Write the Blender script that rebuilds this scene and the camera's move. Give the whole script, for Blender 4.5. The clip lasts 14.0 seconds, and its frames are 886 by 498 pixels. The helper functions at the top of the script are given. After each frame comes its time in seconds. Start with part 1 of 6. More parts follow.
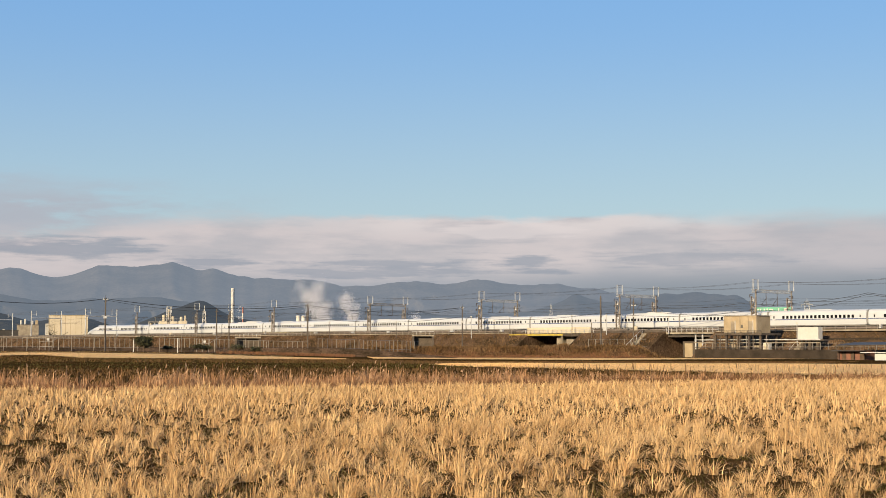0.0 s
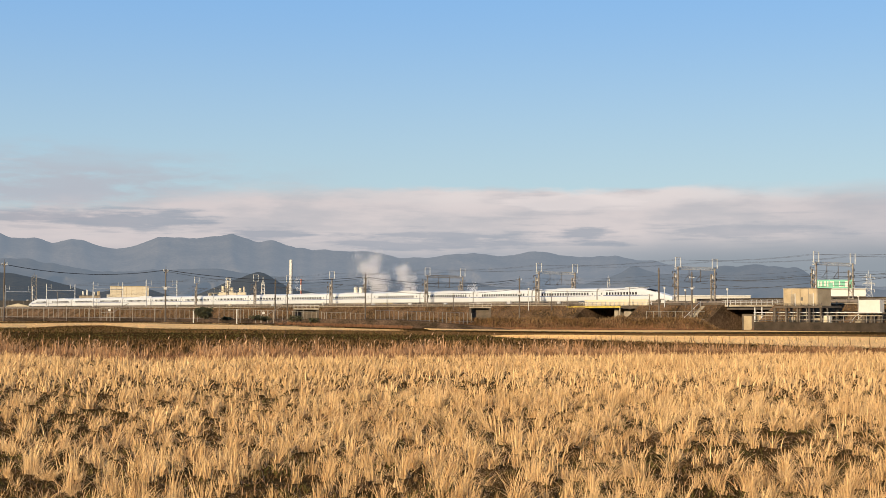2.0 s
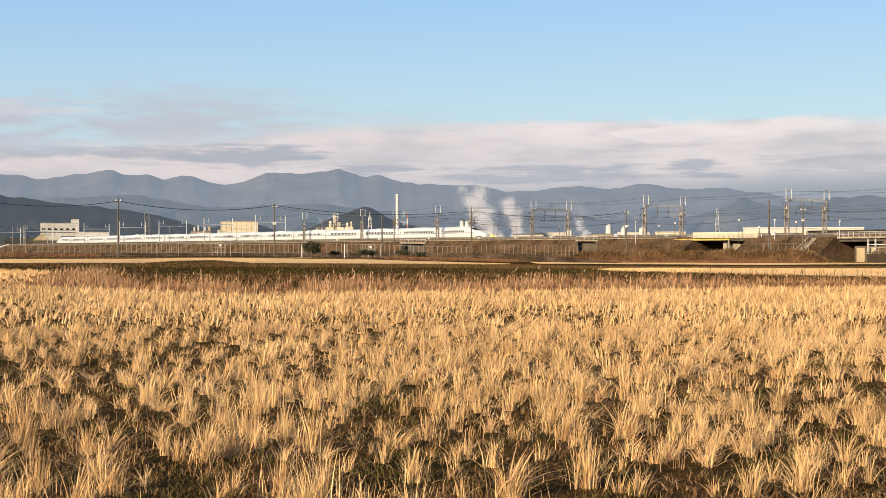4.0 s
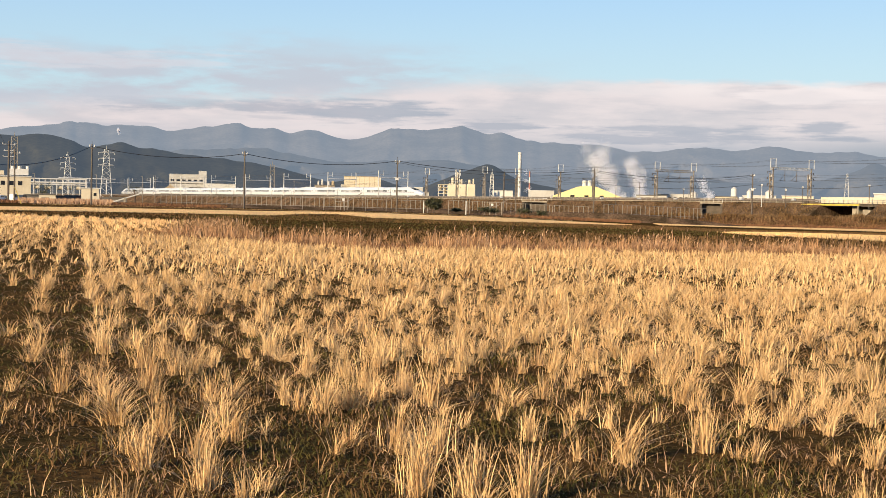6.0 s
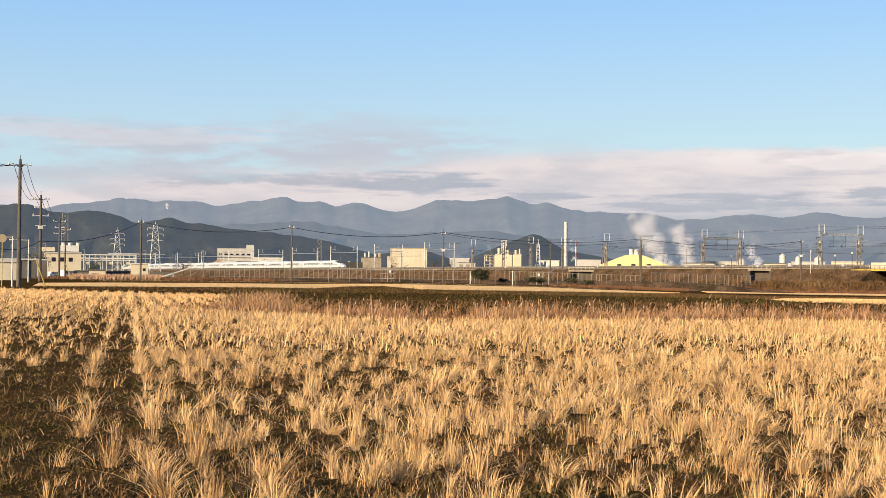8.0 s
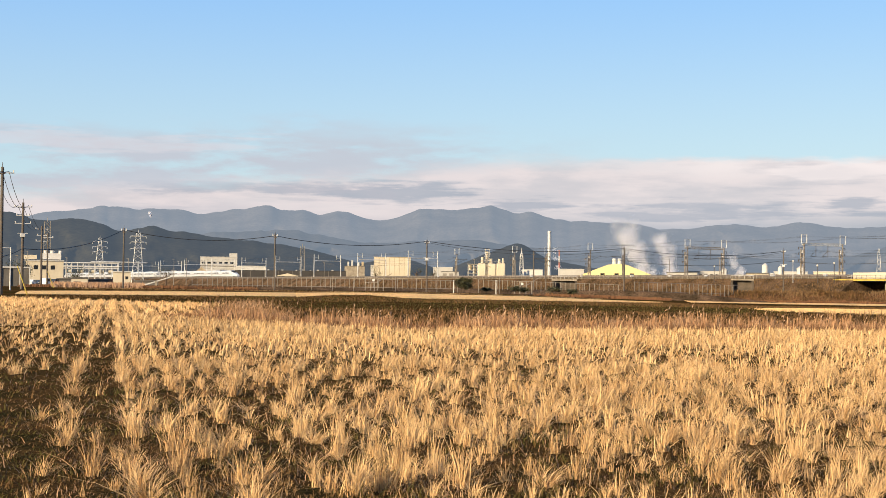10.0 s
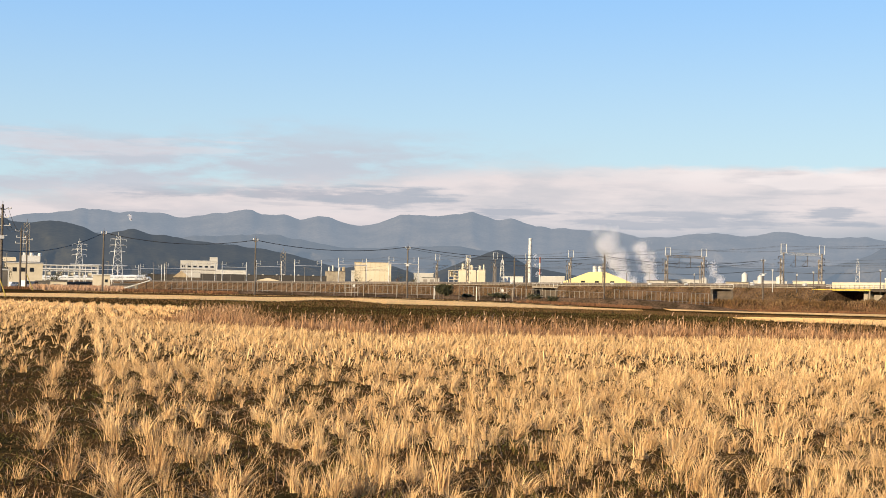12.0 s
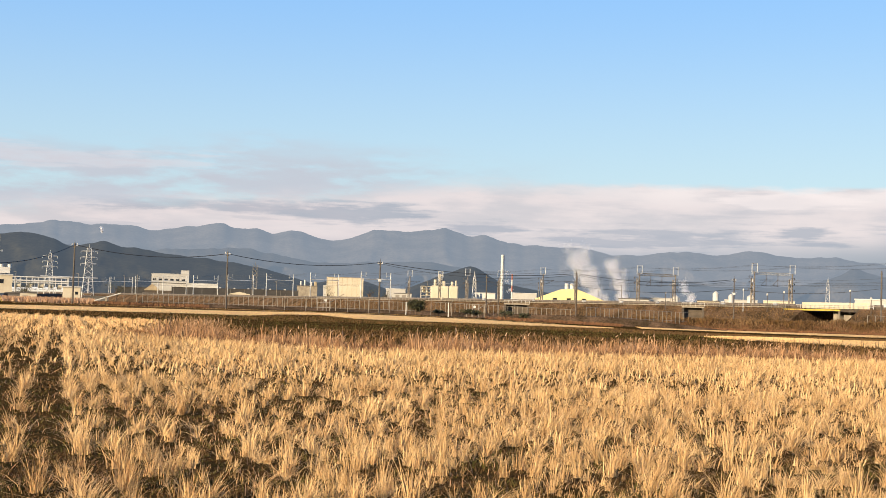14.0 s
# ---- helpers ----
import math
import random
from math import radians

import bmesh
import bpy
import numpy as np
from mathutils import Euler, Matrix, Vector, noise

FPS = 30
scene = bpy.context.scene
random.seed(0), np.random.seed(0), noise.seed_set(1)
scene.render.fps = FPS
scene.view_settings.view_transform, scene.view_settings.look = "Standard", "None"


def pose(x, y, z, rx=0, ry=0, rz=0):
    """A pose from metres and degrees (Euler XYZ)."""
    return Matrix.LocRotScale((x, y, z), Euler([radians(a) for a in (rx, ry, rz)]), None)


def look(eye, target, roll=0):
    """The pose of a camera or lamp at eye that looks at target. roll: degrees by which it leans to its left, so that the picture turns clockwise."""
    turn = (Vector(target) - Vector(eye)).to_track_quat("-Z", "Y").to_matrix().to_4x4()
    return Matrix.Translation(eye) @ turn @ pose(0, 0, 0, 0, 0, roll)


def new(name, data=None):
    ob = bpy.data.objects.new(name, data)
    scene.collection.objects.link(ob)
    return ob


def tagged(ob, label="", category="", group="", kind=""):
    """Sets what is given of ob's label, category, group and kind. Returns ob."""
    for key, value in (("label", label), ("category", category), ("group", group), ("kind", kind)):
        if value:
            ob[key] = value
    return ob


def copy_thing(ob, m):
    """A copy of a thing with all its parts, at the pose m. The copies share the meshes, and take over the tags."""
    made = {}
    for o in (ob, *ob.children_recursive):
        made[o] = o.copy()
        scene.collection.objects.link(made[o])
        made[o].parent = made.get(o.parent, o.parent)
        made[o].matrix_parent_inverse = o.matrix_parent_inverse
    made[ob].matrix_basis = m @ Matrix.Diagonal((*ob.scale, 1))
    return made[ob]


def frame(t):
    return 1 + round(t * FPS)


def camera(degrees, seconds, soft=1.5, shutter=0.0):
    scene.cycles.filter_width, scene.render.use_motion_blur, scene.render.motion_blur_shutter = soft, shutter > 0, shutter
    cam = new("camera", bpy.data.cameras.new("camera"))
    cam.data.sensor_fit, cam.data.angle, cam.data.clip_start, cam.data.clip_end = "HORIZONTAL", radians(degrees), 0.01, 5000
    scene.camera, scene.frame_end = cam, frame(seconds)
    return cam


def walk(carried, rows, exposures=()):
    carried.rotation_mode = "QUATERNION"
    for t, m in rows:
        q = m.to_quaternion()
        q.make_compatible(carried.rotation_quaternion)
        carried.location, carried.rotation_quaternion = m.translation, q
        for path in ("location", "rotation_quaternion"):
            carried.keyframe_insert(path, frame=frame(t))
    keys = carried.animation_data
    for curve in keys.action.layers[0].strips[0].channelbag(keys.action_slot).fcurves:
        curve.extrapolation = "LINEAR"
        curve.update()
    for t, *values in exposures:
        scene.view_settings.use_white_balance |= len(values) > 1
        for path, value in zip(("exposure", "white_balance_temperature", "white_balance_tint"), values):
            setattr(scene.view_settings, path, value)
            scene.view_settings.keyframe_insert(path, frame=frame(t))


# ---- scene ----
# ---------- camera ----------
cam = camera(35.49, 14.0, soft=0.8)
walk(cam, [
    (0.0, pose(0, 0, 1.5, 94.027, -0.066, -2.824)),
    (0.5, pose(0, 0, 1.5, 93.645, -0.234, -1.766)),
    (1.0, pose(0, 0, 1.5, 93.430, -0.240, -0.867)),
    (1.5, pose(0, 0, 1.5, 93.394, -0.173, -0.081)),
    (2.0, pose(0, 0, 1.5, 92.856, -0.245, -0.462)),
    (2.5, pose(0, 0, 1.5, 91.046, -0.201, -2.454)),
    (2.6, pose(0, 0, 1.5, 90.890, -0.143, -3.084)),
    (2.7, pose(0, 0, 1.5, 89.822, -0.086, -3.930)),
    (2.8, pose(0, 0, 1.5, 88.897, -0.028, -4.747)),
    (2.9, pose(0, 0, 1.5, 88.228, 0.030, -5.580)),
    (3.0, pose(0, 0, 1.5, 87.579, 0.086, -6.079)),
    (3.2, pose(0, 0, 1.5, 87.653, 0.136, -6.115)),
    (3.5, pose(0, 0, 1.5, 88.463, 0.210, -3.983)),
    (3.7, pose(0, 0, 1.5, 89.476, 0.137, -0.903)),
    (3.8, pose(0, 0, 1.5, 89.793, 0.101, 0.914)),
    (3.9, pose(0, 0, 1.5, 89.975, 0.065, 2.440)),
    (4.0, pose(0, 0, 1.5, 90.105, 0.028, 3.928)),
    (4.2, pose(0, 0, 1.5, 90.116, 0.030, 6.400)),
    (4.6, pose(0, 0, 1.5, 89.750, -0.250, 9.000)),
    (5.2, pose(0, 0, 1.5, 89.050, -0.900, 9.550)),
    (6.3, pose(0, 0, 1.5, 88.220, -1.389, 8.763)),
    (6.5, pose(0, 0, 1.5, 88.389, -1.434, 8.717)),
    (7.0, pose(0, 0, 1.5, 89.186, -1.299, 9.112)),
    (7.5, pose(0, 0, 1.5, 90.325, -0.952, 10.019)),
    (8.0, pose(0, 0, 1.5, 91.212, -0.512, 10.876)),
    (8.2, pose(0, 0, 1.5, 91.390, -0.368, 11.047)),
    (10.5, pose(0, 0, 1.5, 91.610, -0.705, 9.883)),
    (11.0, pose(0, 0, 1.5, 91.667, -0.764, 9.665)),
    (11.5, pose(0, 0, 1.5, 91.764, -0.967, 9.493)),
    (12.0, pose(0, 0, 1.5, 91.851, -1.181, 9.381)),
    (12.5, pose(0, 0, 1.5, 91.897, -1.319, 9.309)),
    (13.0, pose(0, 0, 1.5, 91.901, -1.467, 9.194)),
    (13.5, pose(0, 0, 1.5, 91.957, -1.514, 8.829)),
    (14.0, pose(0, 0, 1.5, 92.538, -1.767, 8.220))
], exposures=[(0.0, 0.59), (0.9, 0.65), (2.2, 0.68), (3.0, 0.92), (3.6, 0.95), (4.1, 0.86), (6.4, 0.98), (7.0, 1.0), (7.6, 0.94), (14.0, 0.96)])

# ---------- sky and sun ----------
SUN_EL, SUN_AZ = radians(17), radians(214)
world = bpy.data.worlds.new("sky")
scene.world = world
world.use_nodes = True


def build_sky():
    nt = world.node_tree
    N, L = nt.nodes, nt.links
    N.clear()

    def node(kind, **kw):
        n = N.new(kind)
        for key, value in kw.items():
            n.inputs[key].default_value = value
        return n

    def m(op, a, b=None, clamp=False):
        n = N.new("ShaderNodeMath")
        n.operation, n.use_clamp = op, clamp
        for k, v in enumerate((a, b)):
            if v is None:
                continue
            if isinstance(v, (int, float)):
                n.inputs[k].default_value = v
            else:
                L.new(v, n.inputs[k])
        return n.outputs[0]

    def ramp01(v, lo, hi):
        n = N.new("ShaderNodeMapRange")
        n.interpolation_type = "SMOOTHSTEP"
        n.inputs["From Min"].default_value, n.inputs["From Max"].default_value = lo, hi
        L.new(v, n.inputs["Value"])
        return n.outputs[0]

    def mix(fac, a, b):
        n = N.new("ShaderNodeMix")
        n.data_type = "RGBA"
        for k, v in ((0, fac), (6, a), (7, b)):
            if isinstance(v, tuple):
                n.inputs[k].default_value = v
            elif isinstance(v, (int, float)):
                n.inputs[k].default_value = v
            else:
                L.new(v, n.inputs[k])
        return n.outputs[2]

    sky = N.new("ShaderNodeTexSky")
    sky.sky_type, sky.sun_disc = "NISHITA", False
    sky.sun_elevation, sky.sun_rotation = SUN_EL, SUN_AZ
    sky.air_density, sky.dust_density, sky.ozone_density = 1.3, 0.4, 2.2
    co = N.new("ShaderNodeTexCoord")
    sep = N.new("ShaderNodeSeparateXYZ")
    L.new(co.outputs["Generated"], sep.inputs[0])
    x, y, z = sep.outputs
    az = m("ARCTAN2", x, y)
    comb = N.new("ShaderNodeCombineXYZ")
    L.new(az, comb.inputs[0])
    L.new(m("MULTIPLY", z, 4.5), comb.inputs[1])

    def cloud_noise(scale, detail, shift, rough=0.55, plane=None):
        mp = N.new("ShaderNodeMapping")
        mp.inputs["Location"].default_value = shift
        L.new((plane or comb).outputs[0], mp.inputs[0])
        t = N.new("ShaderNodeTexNoise")
        t.inputs["Scale"].default_value, t.inputs["Detail"].default_value, t.inputs["Roughness"].default_value = scale, detail, rough
        L.new(mp.outputs[0], t.inputs["Vector"])
        return t.outputs["Fac"]

    flat = N.new("ShaderNodeCombineXYZ")
    L.new(az, flat.inputs[0])
    L.new(m("MULTIPLY", z, 13.0), flat.inputs[1])
    big = cloud_noise(7.0, 6, (3.1, 0.4, 0))
    fine = cloud_noise(22.0, 8, (7.7, 1.9, 0), 0.6)
    streak = cloud_noise(9.0, 7, (1.3, 5.2, 2.0))
    blot = cloud_noise(13.0, 5, (5.3, 2.2, 1.0), 0.5)
    long = cloud_noise(11.0, 6, (2.9, 0.7, 4.0), 0.58, flat)

    def blob(a0, z0, ra, rz, wild=2.1):
        """A ragged patch of cloud about one direction, with its half width and half height."""
        d = m("SQRT", m("ADD", m("POWER", m("DIVIDE", m("SUBTRACT", az, a0), ra), 2.0), m("POWER", m("ABSOLUTE", m("DIVIDE", m("SUBTRACT", z, z0), rz)), 2.0)))
        d = m("ADD", d, m("ADD", m("MULTIPLY", m("SUBTRACT", long, 0.5), wild * 1.6), m("MULTIPLY", m("SUBTRACT", fine, 0.5), wild)))
        return m("SUBTRACT", 1.0, ramp01(d, 0.45, 1.15))

    # the top of the bank is nearly level, crisp in the middle, and sinks and frays towards the west
    lift = m("ADD", m("MULTIPLY", m("SUBTRACT", big, 0.5), 0.016), m("MULTIPLY", m("SUBTRACT", fine, 0.5), 0.011))
    tilt = m("MULTIPLY", m("MAXIMUM", m("SUBTRACT", m("MULTIPLY", az, -1.0), 0.12), 0.0), 0.075)
    h = m("ADD", m("SUBTRACT", z, lift), tilt)
    crisp = m("MULTIPLY", ramp01(az, -0.12, 0.02), m("SUBTRACT", 1.0, ramp01(az, 0.16, 0.26)))
    soft_top, hard_top = m("SUBTRACT", 1.0, ramp01(h, 0.080, 0.099)), m("SUBTRACT", 1.0, ramp01(h, 0.0885, 0.0945))
    bank = m("ADD", m("MULTIPLY", hard_top, crisp), m("MULTIPLY", soft_top, m("SUBTRACT", 1.0, crisp)))
    light = mix(ramp01(m("ADD", m("MULTIPLY", fine, 0.4), m("MULTIPLY", blot, 0.6)), 0.38, 0.60), (0.50, 0.47, 0.49, 1), (0.64, 0.565, 0.56, 1))
    low = mix(ramp01(h, 0.036, 0.062), (0.33, 0.35, 0.40, 1), light)
    low = mix(m("MULTIPLY", ramp01(az, 0.20, 0.34), 0.5), low, (0.43, 0.415, 0.45, 1))
    tops = m("MULTIPLY", m("MULTIPLY", ramp01(h, 0.074, 0.089), ramp01(blot, 0.36, 0.56)), m("MULTIPLY", ramp01(az, -0.06, 0.03), m("SUBTRACT", 1.0, ramp01(az, 0.20, 0.32))))
    low = mix(m("MULTIPLY", tops, 0.75), low, (0.74, 0.66, 0.64, 1))
    low = mix(m("MULTIPLY", blob(0.100, 0.084, 0.045, 0.0085), 0.6), low, (0.76, 0.67, 0.65, 1))
    low = mix(m("MULTIPLY", blob(-0.355, 0.0775, 0.05, 0.008), 0.7), low, (0.66, 0.565, 0.57, 1))
    low = mix(m("MULTIPLY", blob(-0.175, 0.0590, 0.16, 0.005), 0.6), low, (0.62, 0.555, 0.555, 1))
    mist = m("MULTIPLY", ramp01(az, 0.06, 0.20), m("SUBTRACT", 1.0, ramp01(m("ADD", z, m("MULTIPLY", m("SUBTRACT", big, 0.5), 0.02)), 0.036, 0.062)))
    low = mix(mist, low, (0.255, 0.285, 0.325, 1))
    # slate-blue streaks under the bank, caps over the summits, and a dim stretch where cloud hides the crest
    dark = m("MULTIPLY", ramp01(long, 0.54, 0.66), m("MULTIPLY", ramp01(h, 0.047, 0.057), m("SUBTRACT", 1.0, ramp01(h, 0.066, 0.088))))
    dark = m("MULTIPLY", dark, 0.42)
    for a0, z0, ra, rz, much in ((-0.31, 0.0695, 0.095, 0.0060, 0.8), (-0.215, 0.0675, 0.055, 0.0085, 0.9), (-0.118, 0.0600, 0.035, 0.0050, 0.9), (0.108, 0.0600, 0.030, 0.0055, 0.9), (0.0, 0.0540, 0.10, 0.0065, 0.8), (-0.47, 0.0830, 0.07, 0.0035, 0.6), (0.23, 0.0620, 0.06, 0.0060, 0.5)):
        dark = m("MAXIMUM", dark, m("MULTIPLY", blob(a0, z0, ra, rz), much))
    cloud = mix(m("MULTIPLY", dark, 0.72), low, (0.235, 0.275, 0.345, 1))
    # haze: paler towards the horizon, clearer blue above
    grad = mix(ramp01(z, 0.06, 0.26), (0.43, 0.59, 0.70, 1), (0.205, 0.44, 0.82, 1))
    scaled = N.new("ShaderNodeVectorMath")
    scaled.operation = "SCALE"
    scaled.inputs["Scale"].default_value = SKY
    L.new(sky.outputs[0], scaled.inputs[0])
    deep = mix(ramp01(z, 0.26, 0.85), grad, (0.07, 0.17, 0.42, 1))
    clear = mix(0.75, scaled.outputs[0], deep)
    # thin ragged cloud above the bank in the north-west
    veil = m("MULTIPLY", ramp01(m("MULTIPLY", az, -1.0), 0.02, 0.26), m("SUBTRACT", 1.0, ramp01(m("SUBTRACT", z, m("MULTIPLY", m("SUBTRACT", big, 0.5), 0.05)), 0.095, 0.125)))
    veil = m("MULTIPLY", veil, m("MULTIPLY", ramp01(m("ADD", m("MULTIPLY", streak, 0.6), m("MULTIPLY", fine, 0.4)), 0.38, 0.56), 0.85))
    clear = mix(veil, clear, (0.43, 0.44, 0.495, 1))
    clear = mix(m("MULTIPLY", blob(-0.46, 0.100, 0.13, 0.010), 0.5), clear, (0.56, 0.52, 0.55, 1))
    out = mix(m("MULTIPLY", bank, 0.92), clear, cloud)
    bg = N.new("ShaderNodeBackground")
    bg.inputs["Strength"].default_value = 0.68
    L.new(out, bg.inputs["Color"])
    L.new(bg.outputs[0], N.new("ShaderNodeOutputWorld").inputs["Surface"])


SKY = 0.10
build_sky()
sun_data = bpy.data.lights.new("sun", "SUN")
sun_data.energy, sun_data.angle, sun_data.color = 5.0, radians(0.6), (1.0, 0.78, 0.48)
sun = new("sun", sun_data)
to_sun = Vector((math.sin(SUN_AZ) * math.cos(SUN_EL), math.cos(SUN_AZ) * math.cos(SUN_EL), math.sin(SUN_EL)))
sun.matrix_basis = look(to_sun * 50, (0, 0, 0))


# ---------- materials ----------
def material(name, base, rough=0.7, metal=0.0, second=None, scale=1.0, fine=0.0, bump=0.0, translucent=0.0, island=0.0, objrand=0.0, spec=0.5, glow=0.0, stretch=(1, 1, 1)):
    """A principled material: two colours mixed by coarse noise, a finer grain, and relief."""
    mat = bpy.data.materials.new(name)
    mat.use_nodes = True
    nt = mat.node_tree
    N, L = nt.nodes, nt.links
    bs = N["Principled BSDF"]
    bs.inputs["Roughness"].default_value = rough
    bs.inputs["Metallic"].default_value = metal
    bs.inputs["Specular IOR Level"].default_value = spec
    co = N.new("ShaderNodeTexCoord")
    mp = N.new("ShaderNodeMapping")
    mp.inputs["Scale"].default_value = stretch
    L.new(co.outputs["Object"], mp.inputs[0])
    col = N.new("ShaderNodeMix")
    col.data_type = "RGBA"
    second = second or tuple(c * 0.82 for c in base)
    col.inputs[6].default_value, col.inputs[7].default_value = (*base, 1), (*second, 1)
    noi = N.new("ShaderNodeTexNoise")
    noi.inputs["Scale"].default_value, noi.inputs["Detail"].default_value = scale, 6
    L.new(mp.outputs[0], noi.inputs["Vector"])
    rm = N.new("ShaderNodeMapRange")
    rm.inputs["From Min"].default_value, rm.inputs["From Max"].default_value = 0.36, 0.64
    L.new(noi.outputs["Fac"], rm.inputs["Value"])
    fac = rm.outputs[0]
    if island or objrand:
        info = N.new("ShaderNodeNewGeometry" if island else "ShaderNodeObjectInfo")
        bl = N.new("ShaderNodeMix")
        bl.inputs[0].default_value = island or objrand
        L.new(fac, bl.inputs[2])
        L.new(info.outputs["Random Per Island" if island else "Random"], bl.inputs[3])
        fac = bl.outputs[0]
    L.new(fac, col.inputs[0])
    out = col.outputs[2]
    if fine:
        n2 = N.new("ShaderNodeTexNoise")
        n2.inputs["Scale"].default_value, n2.inputs["Detail"].default_value = scale * 13, 4
        L.new(mp.outputs[0], n2.inputs["Vector"])
        hs = N.new("ShaderNodeHueSaturation")
        r2 = N.new("ShaderNodeMapRange")
        r2.inputs["From Min"].default_value, r2.inputs["From Max"].default_value = 0.3, 0.7
        r2.inputs["To Min"].default_value, r2.inputs["To Max"].default_value = 1 - fine, 1 + fine
        L.new(n2.outputs["Fac"], r2.inputs["Value"])
        L.new(r2.outputs[0], hs.inputs["Value"])
        L.new(out, hs.inputs["Color"])
        out = hs.outputs[0]
    L.new(out, bs.inputs["Base Color"])
    if bump:
        n3 = N.new("ShaderNodeTexNoise")
        n3.inputs["Scale"].default_value, n3.inputs["Detail"].default_value = scale * 9, 8
        L.new(mp.outputs[0], n3.inputs["Vector"])
        bp = N.new("ShaderNodeBump")
        bp.inputs["Strength"].default_value, bp.inputs["Distance"].default_value = 0.6, bump
        L.new(n3.outputs["Fac"], bp.inputs["Height"])
        L.new(bp.outputs[0], bs.inputs["Normal"])
    if glow:
        bs.inputs["Emission Strength"].default_value = glow
        L.new(out, bs.inputs["Emission Color"])
    if translucent:
        tl = N.new("ShaderNodeBsdfTranslucent")
        L.new(out, tl.inputs["Color"])
        mx = N.new("ShaderNodeMixShader")
        mx.inputs[0].default_value = translucent
        L.new(bs.outputs[0], mx.inputs[1])
        L.new(tl.outputs[0], mx.inputs[2])
        L.new(mx.outputs[0], N["Material Output"].inputs["Surface"])
    return mat


STRAW = material("straw", (0.80, 0.56, 0.285), 0.7, second=(0.37, 0.205, 0.084), scale=0.35, island=0.7, translucent=0.12, spec=0.3)
OLD_STRAW = material("faded_straw", (0.46, 0.29, 0.135), 0.8, second=(0.20, 0.125, 0.055), scale=0.5, island=0.7, translucent=0.12, spec=0.2)
RUST_WEED = material("rust_weed", (0.27, 0.135, 0.068), 0.9, second=(0.12, 0.062, 0.034), scale=0.15, island=0.5, translucent=0.15, spec=0.1)
SLATE = material("slate_roofing", (0.060, 0.056, 0.054), 0.9, second=(0.042, 0.040, 0.039), scale=0.15, fine=0.1, spec=0.1)
STUBBLE_BLADE = material("cut_straw", (0.82, 0.55, 0.26), 0.8, second=(0.66, 0.42, 0.185), scale=0.2, island=0.6, translucent=0.1, spec=0.2)
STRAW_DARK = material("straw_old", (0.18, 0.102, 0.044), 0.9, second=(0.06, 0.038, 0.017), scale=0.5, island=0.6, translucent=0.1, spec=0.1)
GREENISH = material("green_blades", (0.070, 0.066, 0.016), 0.85, second=(0.10, 0.066, 0.024), scale=0.6, island=0.6, translucent=0.15, spec=0.1)
PLUME = material("reed_plume", (0.58, 0.39, 0.25), 0.9, second=(0.42, 0.25, 0.15), scale=0.3, island=0.7, translucent=0.3, spec=0.1)
REED = material("reed", (0.60, 0.38, 0.21), 0.8, second=(0.27, 0.15, 0.085), scale=0.3, island=0.8, translucent=0.2, spec=0.2)
RUSTY_REED = material("rusty_reed", (0.50, 0.285, 0.15), 0.85, second=(0.19, 0.10, 0.052), scale=0.3, island=0.8, translucent=0.2, spec=0.1)
BANK_STRAW = material("bank_straw", (0.24, 0.15, 0.075), 0.9, second=(0.11, 0.068, 0.036), scale=0.2, island=0.7, translucent=0.1, spec=0.1)
SOIL = material("field_soil", (0.078, 0.043, 0.017), 1.0, second=(0.034, 0.026, 0.010), scale=1.4, fine=0.45, bump=0.05, spec=0.0)
FALLOW = material("fallow_ground", (0.070, 0.036, 0.013), 1.0, second=(0.034, 0.026, 0.009), scale=0.16, fine=0.4, bump=0.1, spec=0.0)
STUBBLE = material("stubble_ground", (0.78, 0.50, 0.21), 0.9, second=(0.64, 0.40, 0.16), scale=0.25, fine=0.25, bump=0.1, spec=0.1)
BANK = material("dry_bank_grass", (0.130, 0.084, 0.054), 1.0, second=(0.048, 0.034, 0.021), scale=0.22, fine=0.5, bump=0.35, spec=0.0)
WEEDY = material("weedy_bank", (0.18, 0.092, 0.046), 1.0, second=(0.07, 0.040, 0.022), scale=0.35, fine=0.5, bump=0.35, spec=0.0)
FENCE = material("dull_zinc", (0.24, 0.22, 0.19), 0.7, 0.2, second=(0.17, 0.15, 0.13), scale=0.7)
BALLAST = material("ballast", (0.20, 0.16, 0.13), 0.95, second=(0.13, 0.11, 0.09), scale=1.2, fine=0.4, bump=0.05)
CONCRETE = material("concrete", (0.30, 0.26, 0.20), 0.9, second=(0.18, 0.15, 0.115), scale=0.5, fine=0.15, bump=0.01)
CONCRETE_DARK = material("weathered_concrete", (0.095, 0.075, 0.058), 0.92, second=(0.05, 0.04, 0.032), scale=0.6, fine=0.25, bump=0.02)
BEIGE = material("beige_panel", (0.36, 0.29, 0.19), 0.7, second=(0.27, 0.21, 0.13), scale=0.4, fine=0.1)
CREAM = material("cream_cladding", (0.52, 0.46, 0.35), 0.65, second=(0.45, 0.39, 0.29), scale=0.1, fine=0.06)
WHITE = material("white_paint", (0.51, 0.50, 0.48), 0.5, second=(0.47, 0.46, 0.43), scale=0.2, fine=0.05)
TRAIN_WHITE = material("train_white", (0.47, 0.49, 0.52), 0.28, second=(0.42, 0.44, 0.47), scale=0.1)
TRAIN_BLUE = material("train_blue", (0.015, 0.035, 0.16), 0.3, second=(0.02, 0.04, 0.14), scale=0.2)
